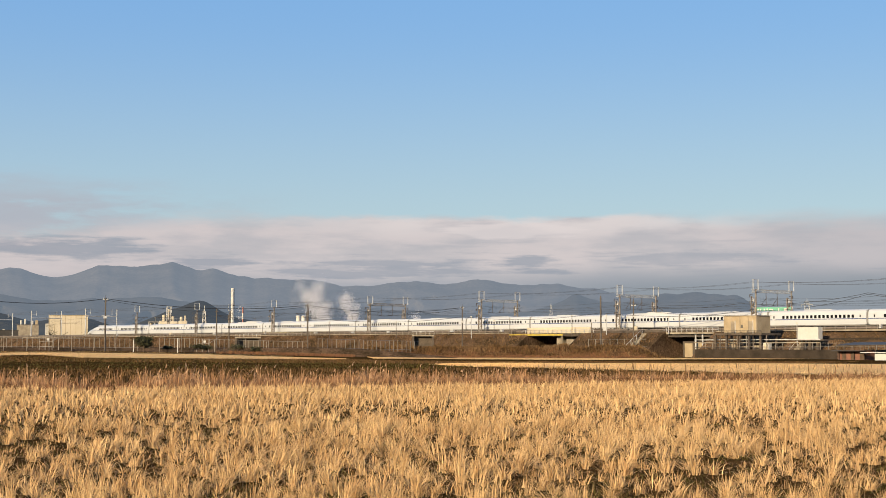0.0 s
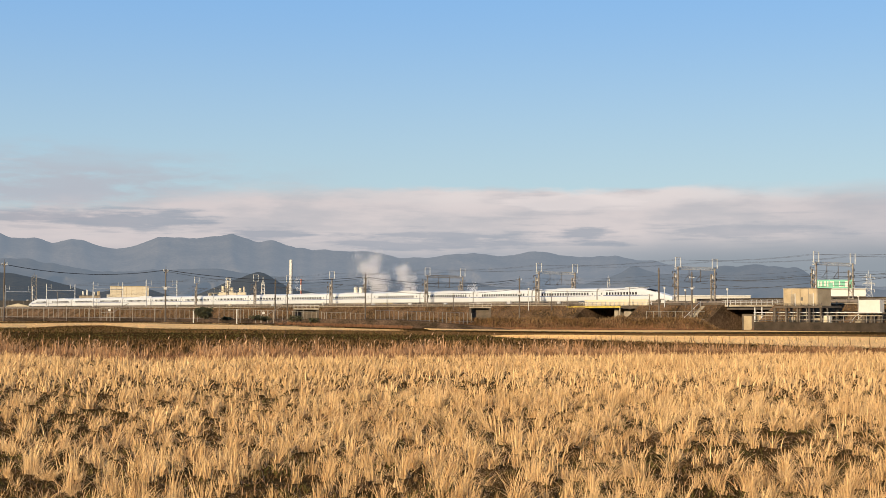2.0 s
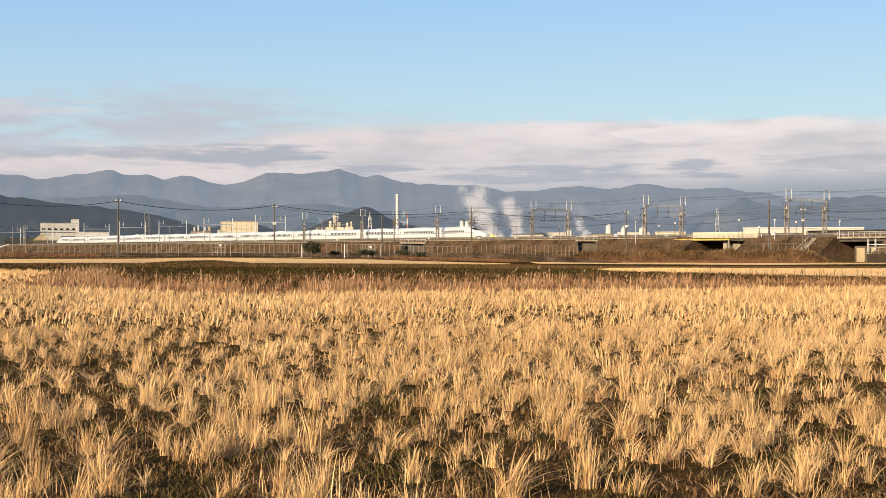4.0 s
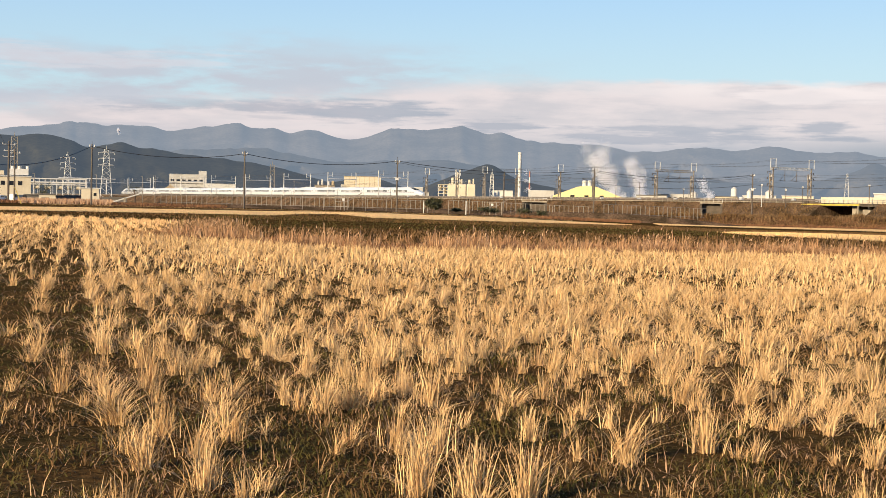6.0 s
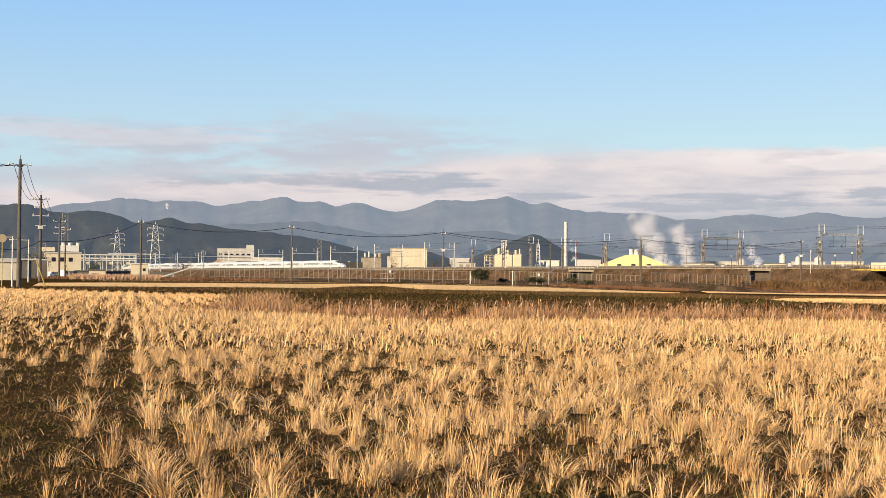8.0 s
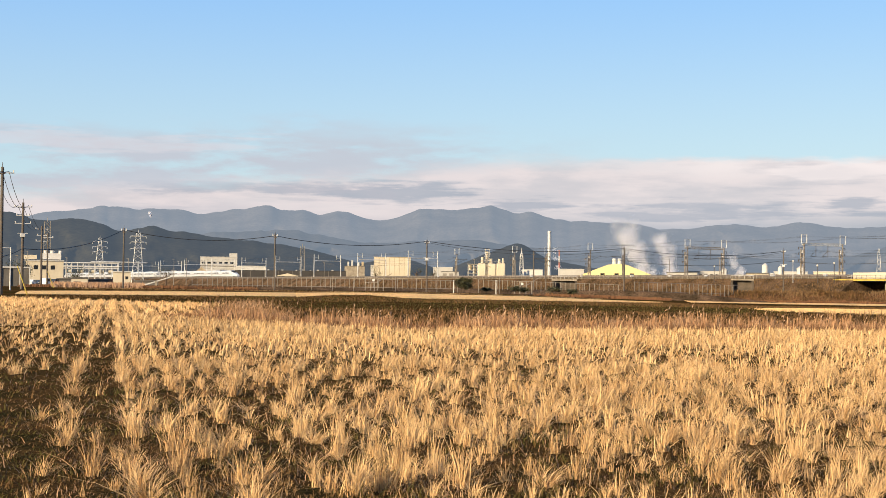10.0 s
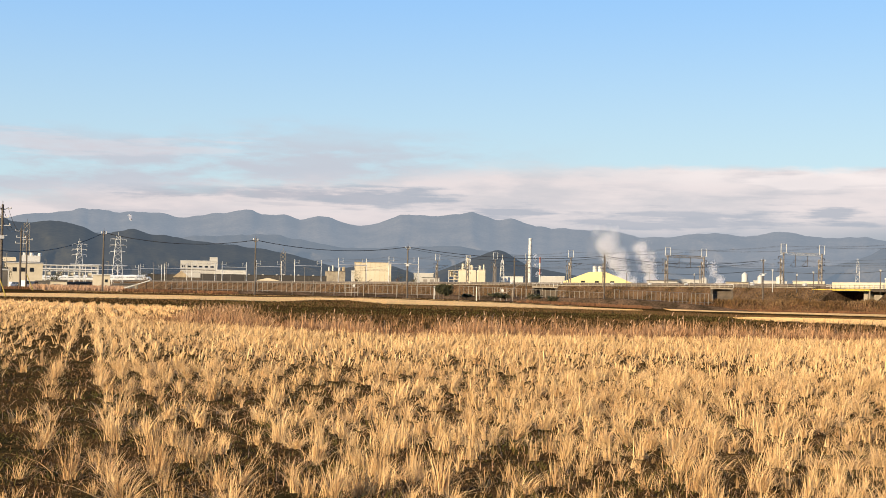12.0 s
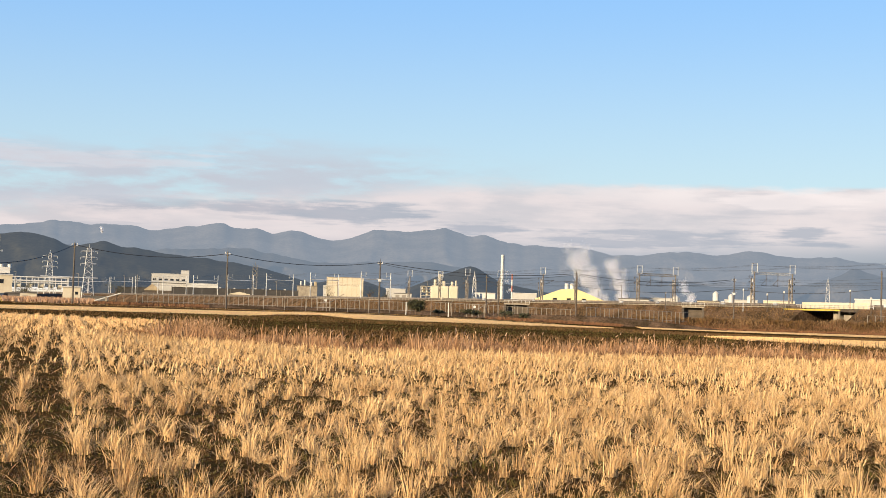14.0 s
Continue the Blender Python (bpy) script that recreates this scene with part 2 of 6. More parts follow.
TRAIN_GREY = material("train_underbody", (0.22, 0.22, 0.22), 0.6, second=(0.13, 0.13, 0.13), scale=0.4)
SCREEN = material("black_screen", (0.006, 0.007, 0.009), 0.6, second=(0.008, 0.009, 0.012), spec=0.05)
WALL_DARK = material("sooty_wall", (0.048, 0.038, 0.030), 0.95, second=(0.026, 0.021, 0.017), scale=0.5, fine=0.3, bump=0.02, spec=0.1)
GLASS = material("dark_glass", (0.012, 0.014, 0.018), 0.25, second=(0.02, 0.022, 0.026), scale=0.5, spec=0.2)
STEEL = material("galvanised_steel", (0.52, 0.53, 0.54), 0.55, 0.2, second=(0.36, 0.36, 0.36), scale=0.7, fine=0.1)
STEEL_DARK = material("dark_steel", (0.10, 0.085, 0.075), 0.6, 0.3, second=(0.06, 0.05, 0.045), scale=0.8, fine=0.15)
MAST = material("weathered_zinc", (0.30, 0.265, 0.225), 0.65, 0.2, second=(0.15, 0.125, 0.105), scale=1.3, fine=0.15)
POLE = material("pole_concrete", (0.115, 0.095, 0.078), 0.9, second=(0.06, 0.05, 0.042), scale=0.7, fine=0.1)
WIRE = material("wire", (0.03, 0.03, 0.035), 0.6, second=(0.05, 0.05, 0.05))
YELLOW = material("yellow_roof", (0.65, 0.55, 0.26), 0.6, second=(0.60, 0.50, 0.23), scale=0.1, fine=0.05)
YELLOW_BEAM = material("yellow_guard", (0.45, 0.35, 0.05), 0.7, second=(0.33, 0.25, 0.05), scale=0.8)
GREEN = material("sign_green", (0.10, 0.36, 0.25), 0.6, second=(0.12, 0.32, 0.23), scale=0.3)
RED = material("red_paint", (0.34, 0.13, 0.10), 0.6, second=(0.28, 0.11, 0.09), scale=0.5)
GREY = material("grey_cladding", (0.42, 0.41, 0.39), 0.75, second=(0.34, 0.33, 0.31), scale=0.1, fine=0.06)
GREY_DARK = material("dark_cladding", (0.13, 0.12, 0.11), 0.9, second=(0.09, 0.083, 0.075), scale=0.2, fine=0.08, spec=0.1)
ROOF_DARK = material("dark_sheet_roof", (0.035, 0.035, 0.04), 0.6, second=(0.05, 0.05, 0.05), scale=0.8, fine=0.1)
RUST = material("rusty_sheet", (0.20, 0.09, 0.06), 0.8, second=(0.11, 0.06, 0.05), scale=0.7, fine=0.2)
LEAF = material("dark_leaves", (0.035, 0.045, 0.02), 0.7, second=(0.07, 0.06, 0.025), scale=1.0, island=0.7, translucent=0.2)
BARK = material("bark", (0.10, 0.065, 0.04), 0.9, second=(0.06, 0.04, 0.03), scale=2.0)
RUBBER = material("rubber", (0.02, 0.02, 0.02), 0.8)
CAR_WHITE = material("car_white", (0.80, 0.80, 0.80), 0.25)
CAR_DARK = material("car_dark", (0.05, 0.06, 0.07), 0.25)


# ---------- mesh helpers ----------
def mesh_object(name, bm, mat, m=None, smooth=False):
    me = bpy.data.meshes.new(name)
    bm.to_mesh(me)
    bm.free()
    me.materials.append(mat)
    if smooth:
        me.polygons.foreach_set("use_smooth", [True] * len(me.polygons))
    ob = new(name, me)
    if m is not None:
        ob.matrix_basis = m
    return ob


def part(name, bm, mat, parent, label="", m=None, smooth=False):
    ob = mesh_object(name, bm, mat, m, smooth)
    ob.parent = parent
    if label:
        ob["label"] = label
    return ob


def holder(name, m, label, category, group="", kind=""):
    ob = new(name)
    ob.empty_display_size = 0.3
    ob.matrix_basis = m
    return tagged(ob, label, category, group, kind)


def box(bm, x0, x1, y0, y1, z0, z1, bevel=0.0):
    v = [bm.verts.new((x, y, z)) for z in (z0, z1) for y in (y0, y1) for x in (x0, x1)]
    fs = [bm.faces.new([v[i] for i in q]) for q in ((0, 2, 3, 1), (4, 5, 7, 6), (0, 1, 5, 4), (2, 6, 7, 3), (1, 3, 7, 5), (0, 4, 6, 2))]
    if bevel:
        es = list({e for f in fs for e in f.edges})
        bmesh.ops.bevel(bm, geom=es, offset=bevel, segments=1, affect="EDGES")
    return bm


def rod(bm, a, b, r, r2=None, n=6):
    """A round bar from a to b, tapering to r2."""
    a, b = Vector(a), Vector(b)
    r2 = r if r2 is None else r2
    q = (b - a).to_track_quat("Z", "Y").to_matrix()
    ring = [[bm.verts.new(p + q @ Vector((rr * math.cos(k * 2 * math.pi / n), rr * math.sin(k * 2 * math.pi / n), 0))) for k in range(n)] for p, rr in ((a, r), (b, r2))]
    for k in range(n):
        j = (k + 1) % n
        bm.faces.new((ring[0][k], ring[0][j], ring[1][j], ring[1][k]))
    bm.faces.new(ring[0][::-1])
    bm.faces.new(ring[1])
    return bm


def loft(bm, rings, close=True, caps=True):
    rows = [[bm.verts.new(p) for p in ring] for ring in rings]
    n = len(rows[0])
    for a, b in zip(rows, rows[1:]):
        for k in range(n if close else n - 1):
            j = (k + 1) % n
            bm.faces.new((a[k], a[j], b[j], b[k]))
    if caps:
        bm.faces.new(rows[0][::-1])
        bm.faces.new(rows[-1])
    return bm


def boxm(*a, **k):
    return box(bmesh.new(), *a, **k)


def rodm(*a, **k):
    return rod(bmesh.new(), *a, **k)


def wire_between(bm, a, b, sag, r=0.03, n=10):
    a, b = Vector(a), Vector(b)
    pts = [a.lerp(b, k / n) - Vector((0, 0, 4 * sag * (k / n) * (1 - k / n))) for k in range(n + 1)]
    for p, q in zip(pts, pts[1:]):
        rod(bm, p, q, r, n=4)


def smooth01(v, lo, hi):
    t = min(max((v - lo) / (hi - lo), 0.0), 1.0)
    return t * t * (3 - 2 * t)


# ---------- plan ----------
# The railway runs dead straight; s counts metres along it towards the west, off metres towards the camera from the train's near side.
TRACK = Matrix.LocRotScale((206.2, 164.86, 0), Euler((0, 0, radians(128.64))), None)
RAIL_Z = 6.05


def ground_z(x, y):
    r = math.hypot(x, y)
    az = math.degrees(math.atan2(-x, y))
    side = -0.95 + 1.5 * smooth01(az, -4, 12) + 0.2 * smooth01(az, 12, 24)
    return side * smooth01(r, 90, 250)


def at(x, y, dz=0.0, rz=0.0):
    return pose(x, y, ground_z(x, y) + dz, 0, 0, rz)


def on_line(s, off, z, rz=0.0):
    return TRACK @ pose(s, off, z, 0, 0, rz)


# ---------- ground ----------
def build_ground():
    radii = [0, 3, 6, 10, 16, 25, 40, 55, 70, 85, 100, 120, 140, 165, 190, 220, 250, 280, 320, 380, 460, 600, 900, 1500, 2600, 4800]
    n = 96
    verts, faces = [(0, 0, 0)], []
    for r in radii[1:]:
        for k in range(n):
            a = 2 * math.pi * k / n
            x, y = r * math.sin(a), r * math.cos(a)
            verts.append((x, y, ground_z(x, y) if y > 0 else 0))
    for k in range(n):
        faces.append((0, 1 + (k + 1) % n, 1 + k))
    for i in range(len(radii) - 2):
        o, p = 1 + i * n, 1 + (i + 1) * n
        for k in range(n):
            j = (k + 1) % n
            faces.append((o + k, o + j, p + j, p + k))
    me = bpy.data.meshes.new("ground")
    me.from_pydata(verts, [], faces)
    me.materials.append(FALLOW)
    tagged(new("ground", me), "dark brown fallow farmland with dead weeds", "ground", kind="structure")


build_ground()


def along(line, u):
    """The point at share u of a line of points."""
    k = min(int(u * (len(line) - 1)), len(line) - 2)
    return Vector(line[k]).lerp(Vector(line[k + 1]), u * (len(line) - 1) - k)


def sheet(name, corners, mat, dz, label, category, steps=24):
    """A patch of ground laid over the terrain between two edges (near edge, far edge)."""
    near, far = corners
    bm = bmesh.new()
    grid = []
    for i in range(steps + 1):
        u = i / steps
        row = []
        for v in (0, 0.33, 0.66, 1):
            p = along(near, u).lerp(along(far, u), v)
            wob = 0.8 * noise.noise(Vector((p.x * 0.15, p.y * 0.15, len(name)))) if v in (0, 1) else 0
            x, y = p.x, p.y + wob
            row.append(bm.verts.new((x, y, ground_z(x, y) + dz)))
        grid.append(row)
    for r, q in zip(grid, grid[1:]):
        for k in range(3):
            bm.faces.new((r[k], q[k], q[k + 1], r[k + 1]))
    return tagged(mesh_object(name, bm, mat), label, category, kind="structure")


def blade_mesh(name, mat, base, height, width, heading, lean, segs, label, category, kind="stuff", curl=1.8):
    """Many leaf blades in one mesh: base points, heights, widths, and the way each one bends."""
    n = len(base)
    face = heading + np.random.uniform(-1.2, 1.2, n) + math.pi / 2
    side = np.stack([np.cos(face), np.sin(face), np.zeros(n)], 1)
    bend = np.stack([np.cos(heading), np.sin(heading), np.zeros(n)], 1)
    verts = np.zeros((n, segs + 1, 2, 3), np.float32)
    for k in range(segs + 1):
        u = k / segs
        c = base + bend * (lean * height * u ** curl)[:, None]
        c = c + np.array([0, 0, 1.0]) * (height * (u - 0.35 * np.minimum(lean, 1.2) * u ** 2.2))[:, None]
        w = (width * (1 - 0.85 * u ** 1.5))[:, None] / 2
        verts[:, k, 0], verts[:, k, 1] = c - side * w, c + side * w
    idx = (np.arange(n) * (segs + 1) * 2)[:, None] + (np.arange(segs) * 2)[None, :]
    quads = np.stack([idx, idx + 1, idx + 3, idx + 2], -1).reshape(-1, 4)
    me = bpy.data.meshes.new(name)
    me.vertices.add(n * (segs + 1) * 2)
    me.vertices.foreach_set("co", verts.ravel())
    me.loops.add(quads.size)
    me.loops.foreach_set("vertex_index", quads.ravel().astype(np.int32))
    me.polygons.add(len(quads))
    me.polygons.foreach_set("loop_start", np.arange(0, quads.size, 4, dtype=np.int32))
    me.update(calc_edges=True)
    me.materials.append(mat)
    return tagged(new(name, me), label, category, kind=kind)


ROW_AZ = radians(23.6)
ROW = np.array([-math.sin(ROW_AZ), math.cos(ROW_AZ)])
ACROSS = np.array([math.cos(ROW_AZ), math.sin(ROW_AZ)])


def field_edge(x):
    return np.where(x > -10.5, 46 + 0.44 * (x + 10.5), 46 + 0.9 * (-10.5 - x))


def soft_noise(x, y, scale, seed):
    """Cheap smooth variation from summed waves."""
    rng = np.random.RandomState(seed)
    out = np.zeros_like(x)
    for _ in range(7):
        a, k, p = rng.uniform(0, 6.28), rng.uniform(0.6, 1.7) / scale, rng.uniform(0, 6.28)
        out += np.sin((x * math.cos(a) + y * math.sin(a)) * k * 2 * math.pi + p)
    return out / 3.0


# the strongest clumps nearest the path
STRONG = [(-2.78, 7.26), (-3.05, 7.7), (-3.06, 8.29), (-3.9, 9.48), (-3.54, 8.72), (-5.29, 12.7), (-6.24, 15.1), (-5.62, 13.4), (-4.53, 11.75), (-5.15, 13.2), (-5.86, 12.5), (-6.72, 14.4), (-5.63, 11.84), (-2.61, 8.27), (-2.91, 9.0), (-3.29, 9.9), (-3.97, 11.5), (-3.04, 11.8), (-2.53, 12.5), (-1.94, 10.6), (-1.67, 10.2), (-2.34, 9.58), (-2.2, 9.83), (-1.3, 7.69), (-1.3, 8.22), (-1.56, 8.28), (-2.29, 6.84), (-2.62, 7.69), (-3.93, 13.7), (-1.19, 6.93), (-0.93, 6.98), (-0.63, 6.95), (0.27, 11.72), (0.69, 11.01), (-0.18, 8.27), (0.93, 9.94), (0.3, 8.7), (2.14, 7.67), (2.77, 8.15), (3.05, 7.97), (0.98, 6.66), (1.63, 6.81)]


def in_field(x, y):
    """The paddy runs from the path at the camera's feet to the ditch, and well past both sides of the view."""
    return (y > 1.6 - 0.12 * x) & (y < field_edge(x)) & (x > -34) & (x < 42)


def field_hills():
    """Rice hills close-set in rows: place, distance and vigour of each."""
    a, b = np.meshgrid(0.18 + 0.34 * np.arange(-170, 220), np.arange(-90, 310) * 0.265)
    a, b = a.ravel(), b.ravel()
    a0 = a
    a = a + np.random.normal(0, 0.055, a.size)
    b = b + np.random.uniform(-0.12, 0.12, b.size)
    x, y = a * ACROSS[0] + b * ROW[0], a * ACROSS[1] + b * ROW[1]
    keep = in_field(x, y)
    a0, a, b, x, y = a0[keep], a[keep], b[keep], x[keep], y[keep]
    r = np.hypot(x, y)
    n = x.size
    # growth runs in streaks along each row and in broader patches, fuller towards the far side
    vig = 0.27 + 0.24 * soft_noise(a0 * 4.1, b * 1.25, 2.2, 3) + 0.20 * soft_noise(x, y, 2.4, 5) + 0.14 * soft_noise(x, y, 7.5, 9) + np.random.normal(0, 0.30, n)
    vig += 0.10 * np.clip((a - 2.6) / 2.0, 0, 1) + 0.34 * np.clip((r - 22) / 18, 0, 1) - 0.26 * np.clip((10.5 - r) / 3.0, 0, 1)
    vig -= 0.16 * np.clip((5.0 - a) / 4.0, 0, 1) * np.clip((24 - r) / 6, 0, 1)
    # a thin stretch beside the strong western rows, and one at the eastern near corner
    vig -= 0.22 * ((a > 1.03) & (a < 1.62) & (r < 14)) + 0.22 * ((x > 1.6) & (x < 4.2) & (y < 9.5)) - 0.15 * ((x > 0.4) & (x < 2.0) & (y > 8) & (y < 10.5))
    # wheel lanes of the harvester in the west, thin growth beyond them
    lane = (np.abs(a + 0.22) < 0.24) | ((a < -0.74) & (a > -1.42))
    vig -= 1.0 * lane * (np.random.rand(n) < 0.92) + 0.34 * (a < -1.42)
    gone = (vig < 0.0) & (np.random.rand(n) < 0.6) | (vig < 0.2) & (r > 12) & (np.random.rand(n) < 0.75) | lane & (r > 13) & (vig < 0.1)
    x, y, vig = x[~gone], y[~gone], np.clip(0.46 + np.interp(r[~gone], [11, 17], [1.25, 1.8]) * (vig[~gone] - 0.38), 0.05, 1.15)
    big = np.array(STRONG)
    clear = np.min(np.hypot(x[:, None] - big[None, :, 0], y[:, None] - big[None, :, 1]), axis=1) > 0.15
    x, y, vig = np.append(x[clear], big[:, 0]), np.append(y[clear], big[:, 1]), np.append(vig[clear], np.full(len(big), 1.25))
    return x, y, np.hypot(x, y), vig


def build_field():
    x, y, r, vig = field_hills()
    side = np.abs(np.degrees(np.arctan2(-x, y)) - 2) > 31
    bands = (("near", (r < 14) & ~side, 118, 4, 0.0060, 0.25), ("middle", (r >= 14) & (r < 27) & ~side, 52, 3, 0.0104, 0.225), ("far", (r >= 27) & ~side, 10, 2, 0.027, 0.225), ("sides", side, 2, 2, 0.030, 0.27))
    for where, band, count, segs, width, tall in bands:
        for weak in (False, True):
            pick = band & ((vig < 0.20) == weak)
            hx, hy, hv = x[pick], y[pick], vig[pick]
            rep = np.maximum(2, (count * (0.07 + 1.0 * hv)).astype(int))
            i = np.repeat(np.arange(hx.size), rep)
            n = i.size
            rad = np.abs(np.random.normal(0, 0.034, n)) * (0.6 + 0.75 * hv[i]) * (1.8 if weak else 1.0)
            ang = np.random.uniform(0, 2 * math.pi, n)
            base = np.stack([hx[i] + rad * np.cos(ang), hy[i] + rad * np.sin(ang), np.full(n, -0.01)], 1)
            hill_h = np.random.normal(tall, 0.035, hx.size) * (0.50 + 0.58 * hv)
            height = np.clip(hill_h[i] * np.random.uniform(0.35, 1.25, n), 0.05, 0.55)
            hill_dir = np.random.normal(0.2, 1.1, hx.size)
            hill_lean = np.abs(np.random.normal(0.08, 0.14, hx.size)) + (np.random.rand(hx.size) < 0.07) * np.random.uniform(0.3, 0.9, hx.size)
            heading = np.where(np.random.rand(n) < 0.42, hill_dir[i] + np.random.normal(0, 0.5, n), ang + np.random.normal(0, 0.7, n))
            lean = hill_lean[i] + np.abs(np.random.normal(0.13, 0.16, n)) + (np.random.rand(n) < 0.24) * np.random.uniform(0.2, 1.2, n)
            lean *= 1.0 if where == "near" else 1.35
            name, mat, label = ("old_straw_" + where, OLD_STRAW, "thin brown straw wisps between the clumps") if weak else ("rice_straw_" + where, STRAW, "golden dry rice regrowth standing in rows of clumps")
            blade_mesh(name, mat, base, height, np.random.uniform(0.45, 1.45, n) * width, heading, lean, segs, label, "grass", curl=1.7)


def wedge(n, r0, r1):
    """Points over the field, denser near the camera."""
    r = r0 * (r1 / r0) ** np.random.rand(n)
    az = np.radians(np.random.uniform(-33, 37, n))
    x, y = -r * np.sin(az), r * np.cos(az)
    k = in_field(x, y)
    return x[k], y[k], r[k]


def build_undergrowth():
    x, y, r = wedge(115000, 4.6, 34)
    n = x.size
    base = np.stack([x, y, np.full(n, 0.008)], 1)
    h = np.random.uniform(0.02, 0.085, n) * (1 + 0.5 * soft_noise(x, y, 1.1, 8)).clip(0.3, 1.7)
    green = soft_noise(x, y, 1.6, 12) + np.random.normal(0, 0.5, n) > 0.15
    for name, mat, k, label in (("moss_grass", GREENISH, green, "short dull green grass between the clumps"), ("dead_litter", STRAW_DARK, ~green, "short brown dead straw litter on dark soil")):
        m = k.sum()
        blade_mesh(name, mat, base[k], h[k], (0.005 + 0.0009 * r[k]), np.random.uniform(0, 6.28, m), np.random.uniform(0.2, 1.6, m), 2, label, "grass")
    # fallen and stray straws between the clumps
    x, y, r = wedge(44000, 5.0, 40)
    k = soft_noise(x, y, 0.9, 41) + 0.6 * soft_noise(x, y, 3.0, 43) + np.random.normal(0, 0.4, x.size) > 0.15
    x, y, r = x[k], y[k], r[k]
    n = x.size
    base = np.stack([x, y, np.full(n, 0.01)], 1)
    blade_mesh("stray_straw", REED, base, 0.03 + 0.05 * np.random.exponential(0.7, n).clip(0, 3), 0.003 + 0.0005 * r, np.random.uniform(0, 6.28, n), np.random.uniform(0.1, 1.6, n), 2, "stray bent straws between the clumps", "grass")


def build_soil():
    bm = bmesh.new()
    rows = []
    for i in range(62):
        x = -36 + i * 80 / 61
        lo, hi = 1.3 - 0.12 * x, float(field_edge(np.array(x))) + 0.5
        rows.append([bm.verts.new((x, lo + (hi - lo) * j / 60, 0.02 + 0.012 * noise.noise(Vector((x * 1.7, j * 1.7, 0))))) for j in range(61)])
    for p, q in zip(rows, rows[1:]):
        for j in range(60):
            bm.faces.new((p[j], q[j], q[j + 1], p[j + 1]))
    tagged(mesh_object("field_soil", bm, SOIL, None, True), "dark damp paddy soil with moss and litter", "soil", kind="structure")


build_soil()
build_field()
build_undergrowth()


# ---------- strips of cut fields, and the weeds between them ----------
STRIP_WEST = [[(-70, 135), (-65, 138), (-60, 141), (-55, 144.4), (-50, 148.5), (-43.3, 149), (-45, 172), (-42, 178), (-37, 166), (-31, 151), (-25, 152), (-19, 157), (-13.5, 167), (-7.6, 188), (-4.4, 216)], [(-82, 160), (-79.5, 168.6), (-73.6, 173), (-68, 178.5), (-62.4, 186), (-55.5, 190), (-54.8, 203), (-51, 211), (-47, 211), (-43, 209), (-33.5, 206), (-27.6, 224), (-18, 221), (-9.3, 231), (-4.8, 235)]]
STRIP_EAST = [[(-1.7, 290), (-0.1, 250), (10.5, 266), (25, 260), (38.7, 250), (64, 267), (89, 274), (118, 287)], [(-2, 301), (7, 302), (18, 300), (31, 297), (48, 293), (75, 300), (100, 308), (128, 320)]]
STRIP_MIDDLE = [[(6, 118.7), (7.9, 103), (9.8, 101), (11.1, 97.8), (13.8, 89.3), (16.6, 84.5), (19.1, 80), (21, 74.6), (23, 71), (33, 71)], [(6.8, 133), (11.5, 145), (14, 145), (16.6, 145), (20.4, 137), (27.9, 142), (33.5, 140), (42, 146), (50, 140), (70, 142)]]
sheet("field_strip_west", STRIP_WEST, STUBBLE, 0.05, "pale cut rice field strip", "field")
sheet("field_strip_east", STRIP_EAST, STUBBLE, 0.05, "pale cut rice field strip", "field")
sheet("field_strip_middle", STRIP_MIDDLE, STUBBLE, 0.06, "golden cut rice field with stubble", "field")
sheet("field_strip_corner", [((-44, 62), (-20.5, 56)), ((-66, 120), (-36.5, 101))], STUBBLE, 0.015, "golden cut rice field with stubble rows", "field")
sheet("farm_track", [((-95, 200), (-15, 245)), ((-97, 203), (-16, 248))], STUBBLE, 0.06, "thin pale farm track", "track")


def inside_quad(n, corners):
    if len(corners[0]) > 2:
        return np.array([along(corners[0], s).lerp(along(corners[1], s), w)[:] for s, w in np.random.rand(n, 2)])
    (a, b), (c, d) = corners
    u, v = np.random.rand(n)[:, None], np.random.rand(n)[:, None]
    a, b, c, d = (np.array(p, float) for p in (a, b, c, d))
    return (a * (1 - u) + b * u) * (1 - v) + (c * (1 - u) + d * u) * v


def off_strips(p):
    """Only the points that lie on none of the pale strips."""
    out = np.ones(len(p), bool)
    for near, far in (STRIP_WEST, STRIP_EAST, STRIP_MIDDLE):
        ring = near + far[::-1]
        inside = np.zeros(len(p), bool)
        for (x0, y0), (x1, y1) in zip(ring, ring[1:] + ring[:1]):
            if y0 != y1:
                inside ^= ((p[:, 1] > y0) != (p[:, 1] > y1)) & (p[:, 0] < x0 + (x1 - x0) * (p[:, 1] - y0) / (y1 - y0))
        out &= ~inside
    return p[out]


def lift(p, dz=0.0):
    return np.stack([p[:, 0], p[:, 1], np.array([ground_z(x, y) for x, y in p]) + dz], 1)


def scatter_blades(name, mat, p, h, w, lean, label, segs=2):
    n = len(p)
    blade_mesh(name, mat, lift(p, -0.02), np.random.uniform(0.6, 1.2, n) * h, np.random.uniform(0.7, 1.3, n) * w, np.random.uniform(0, 6.28, n), np.abs(np.random.normal(lean, 0.25, n)), segs, label, "grass")


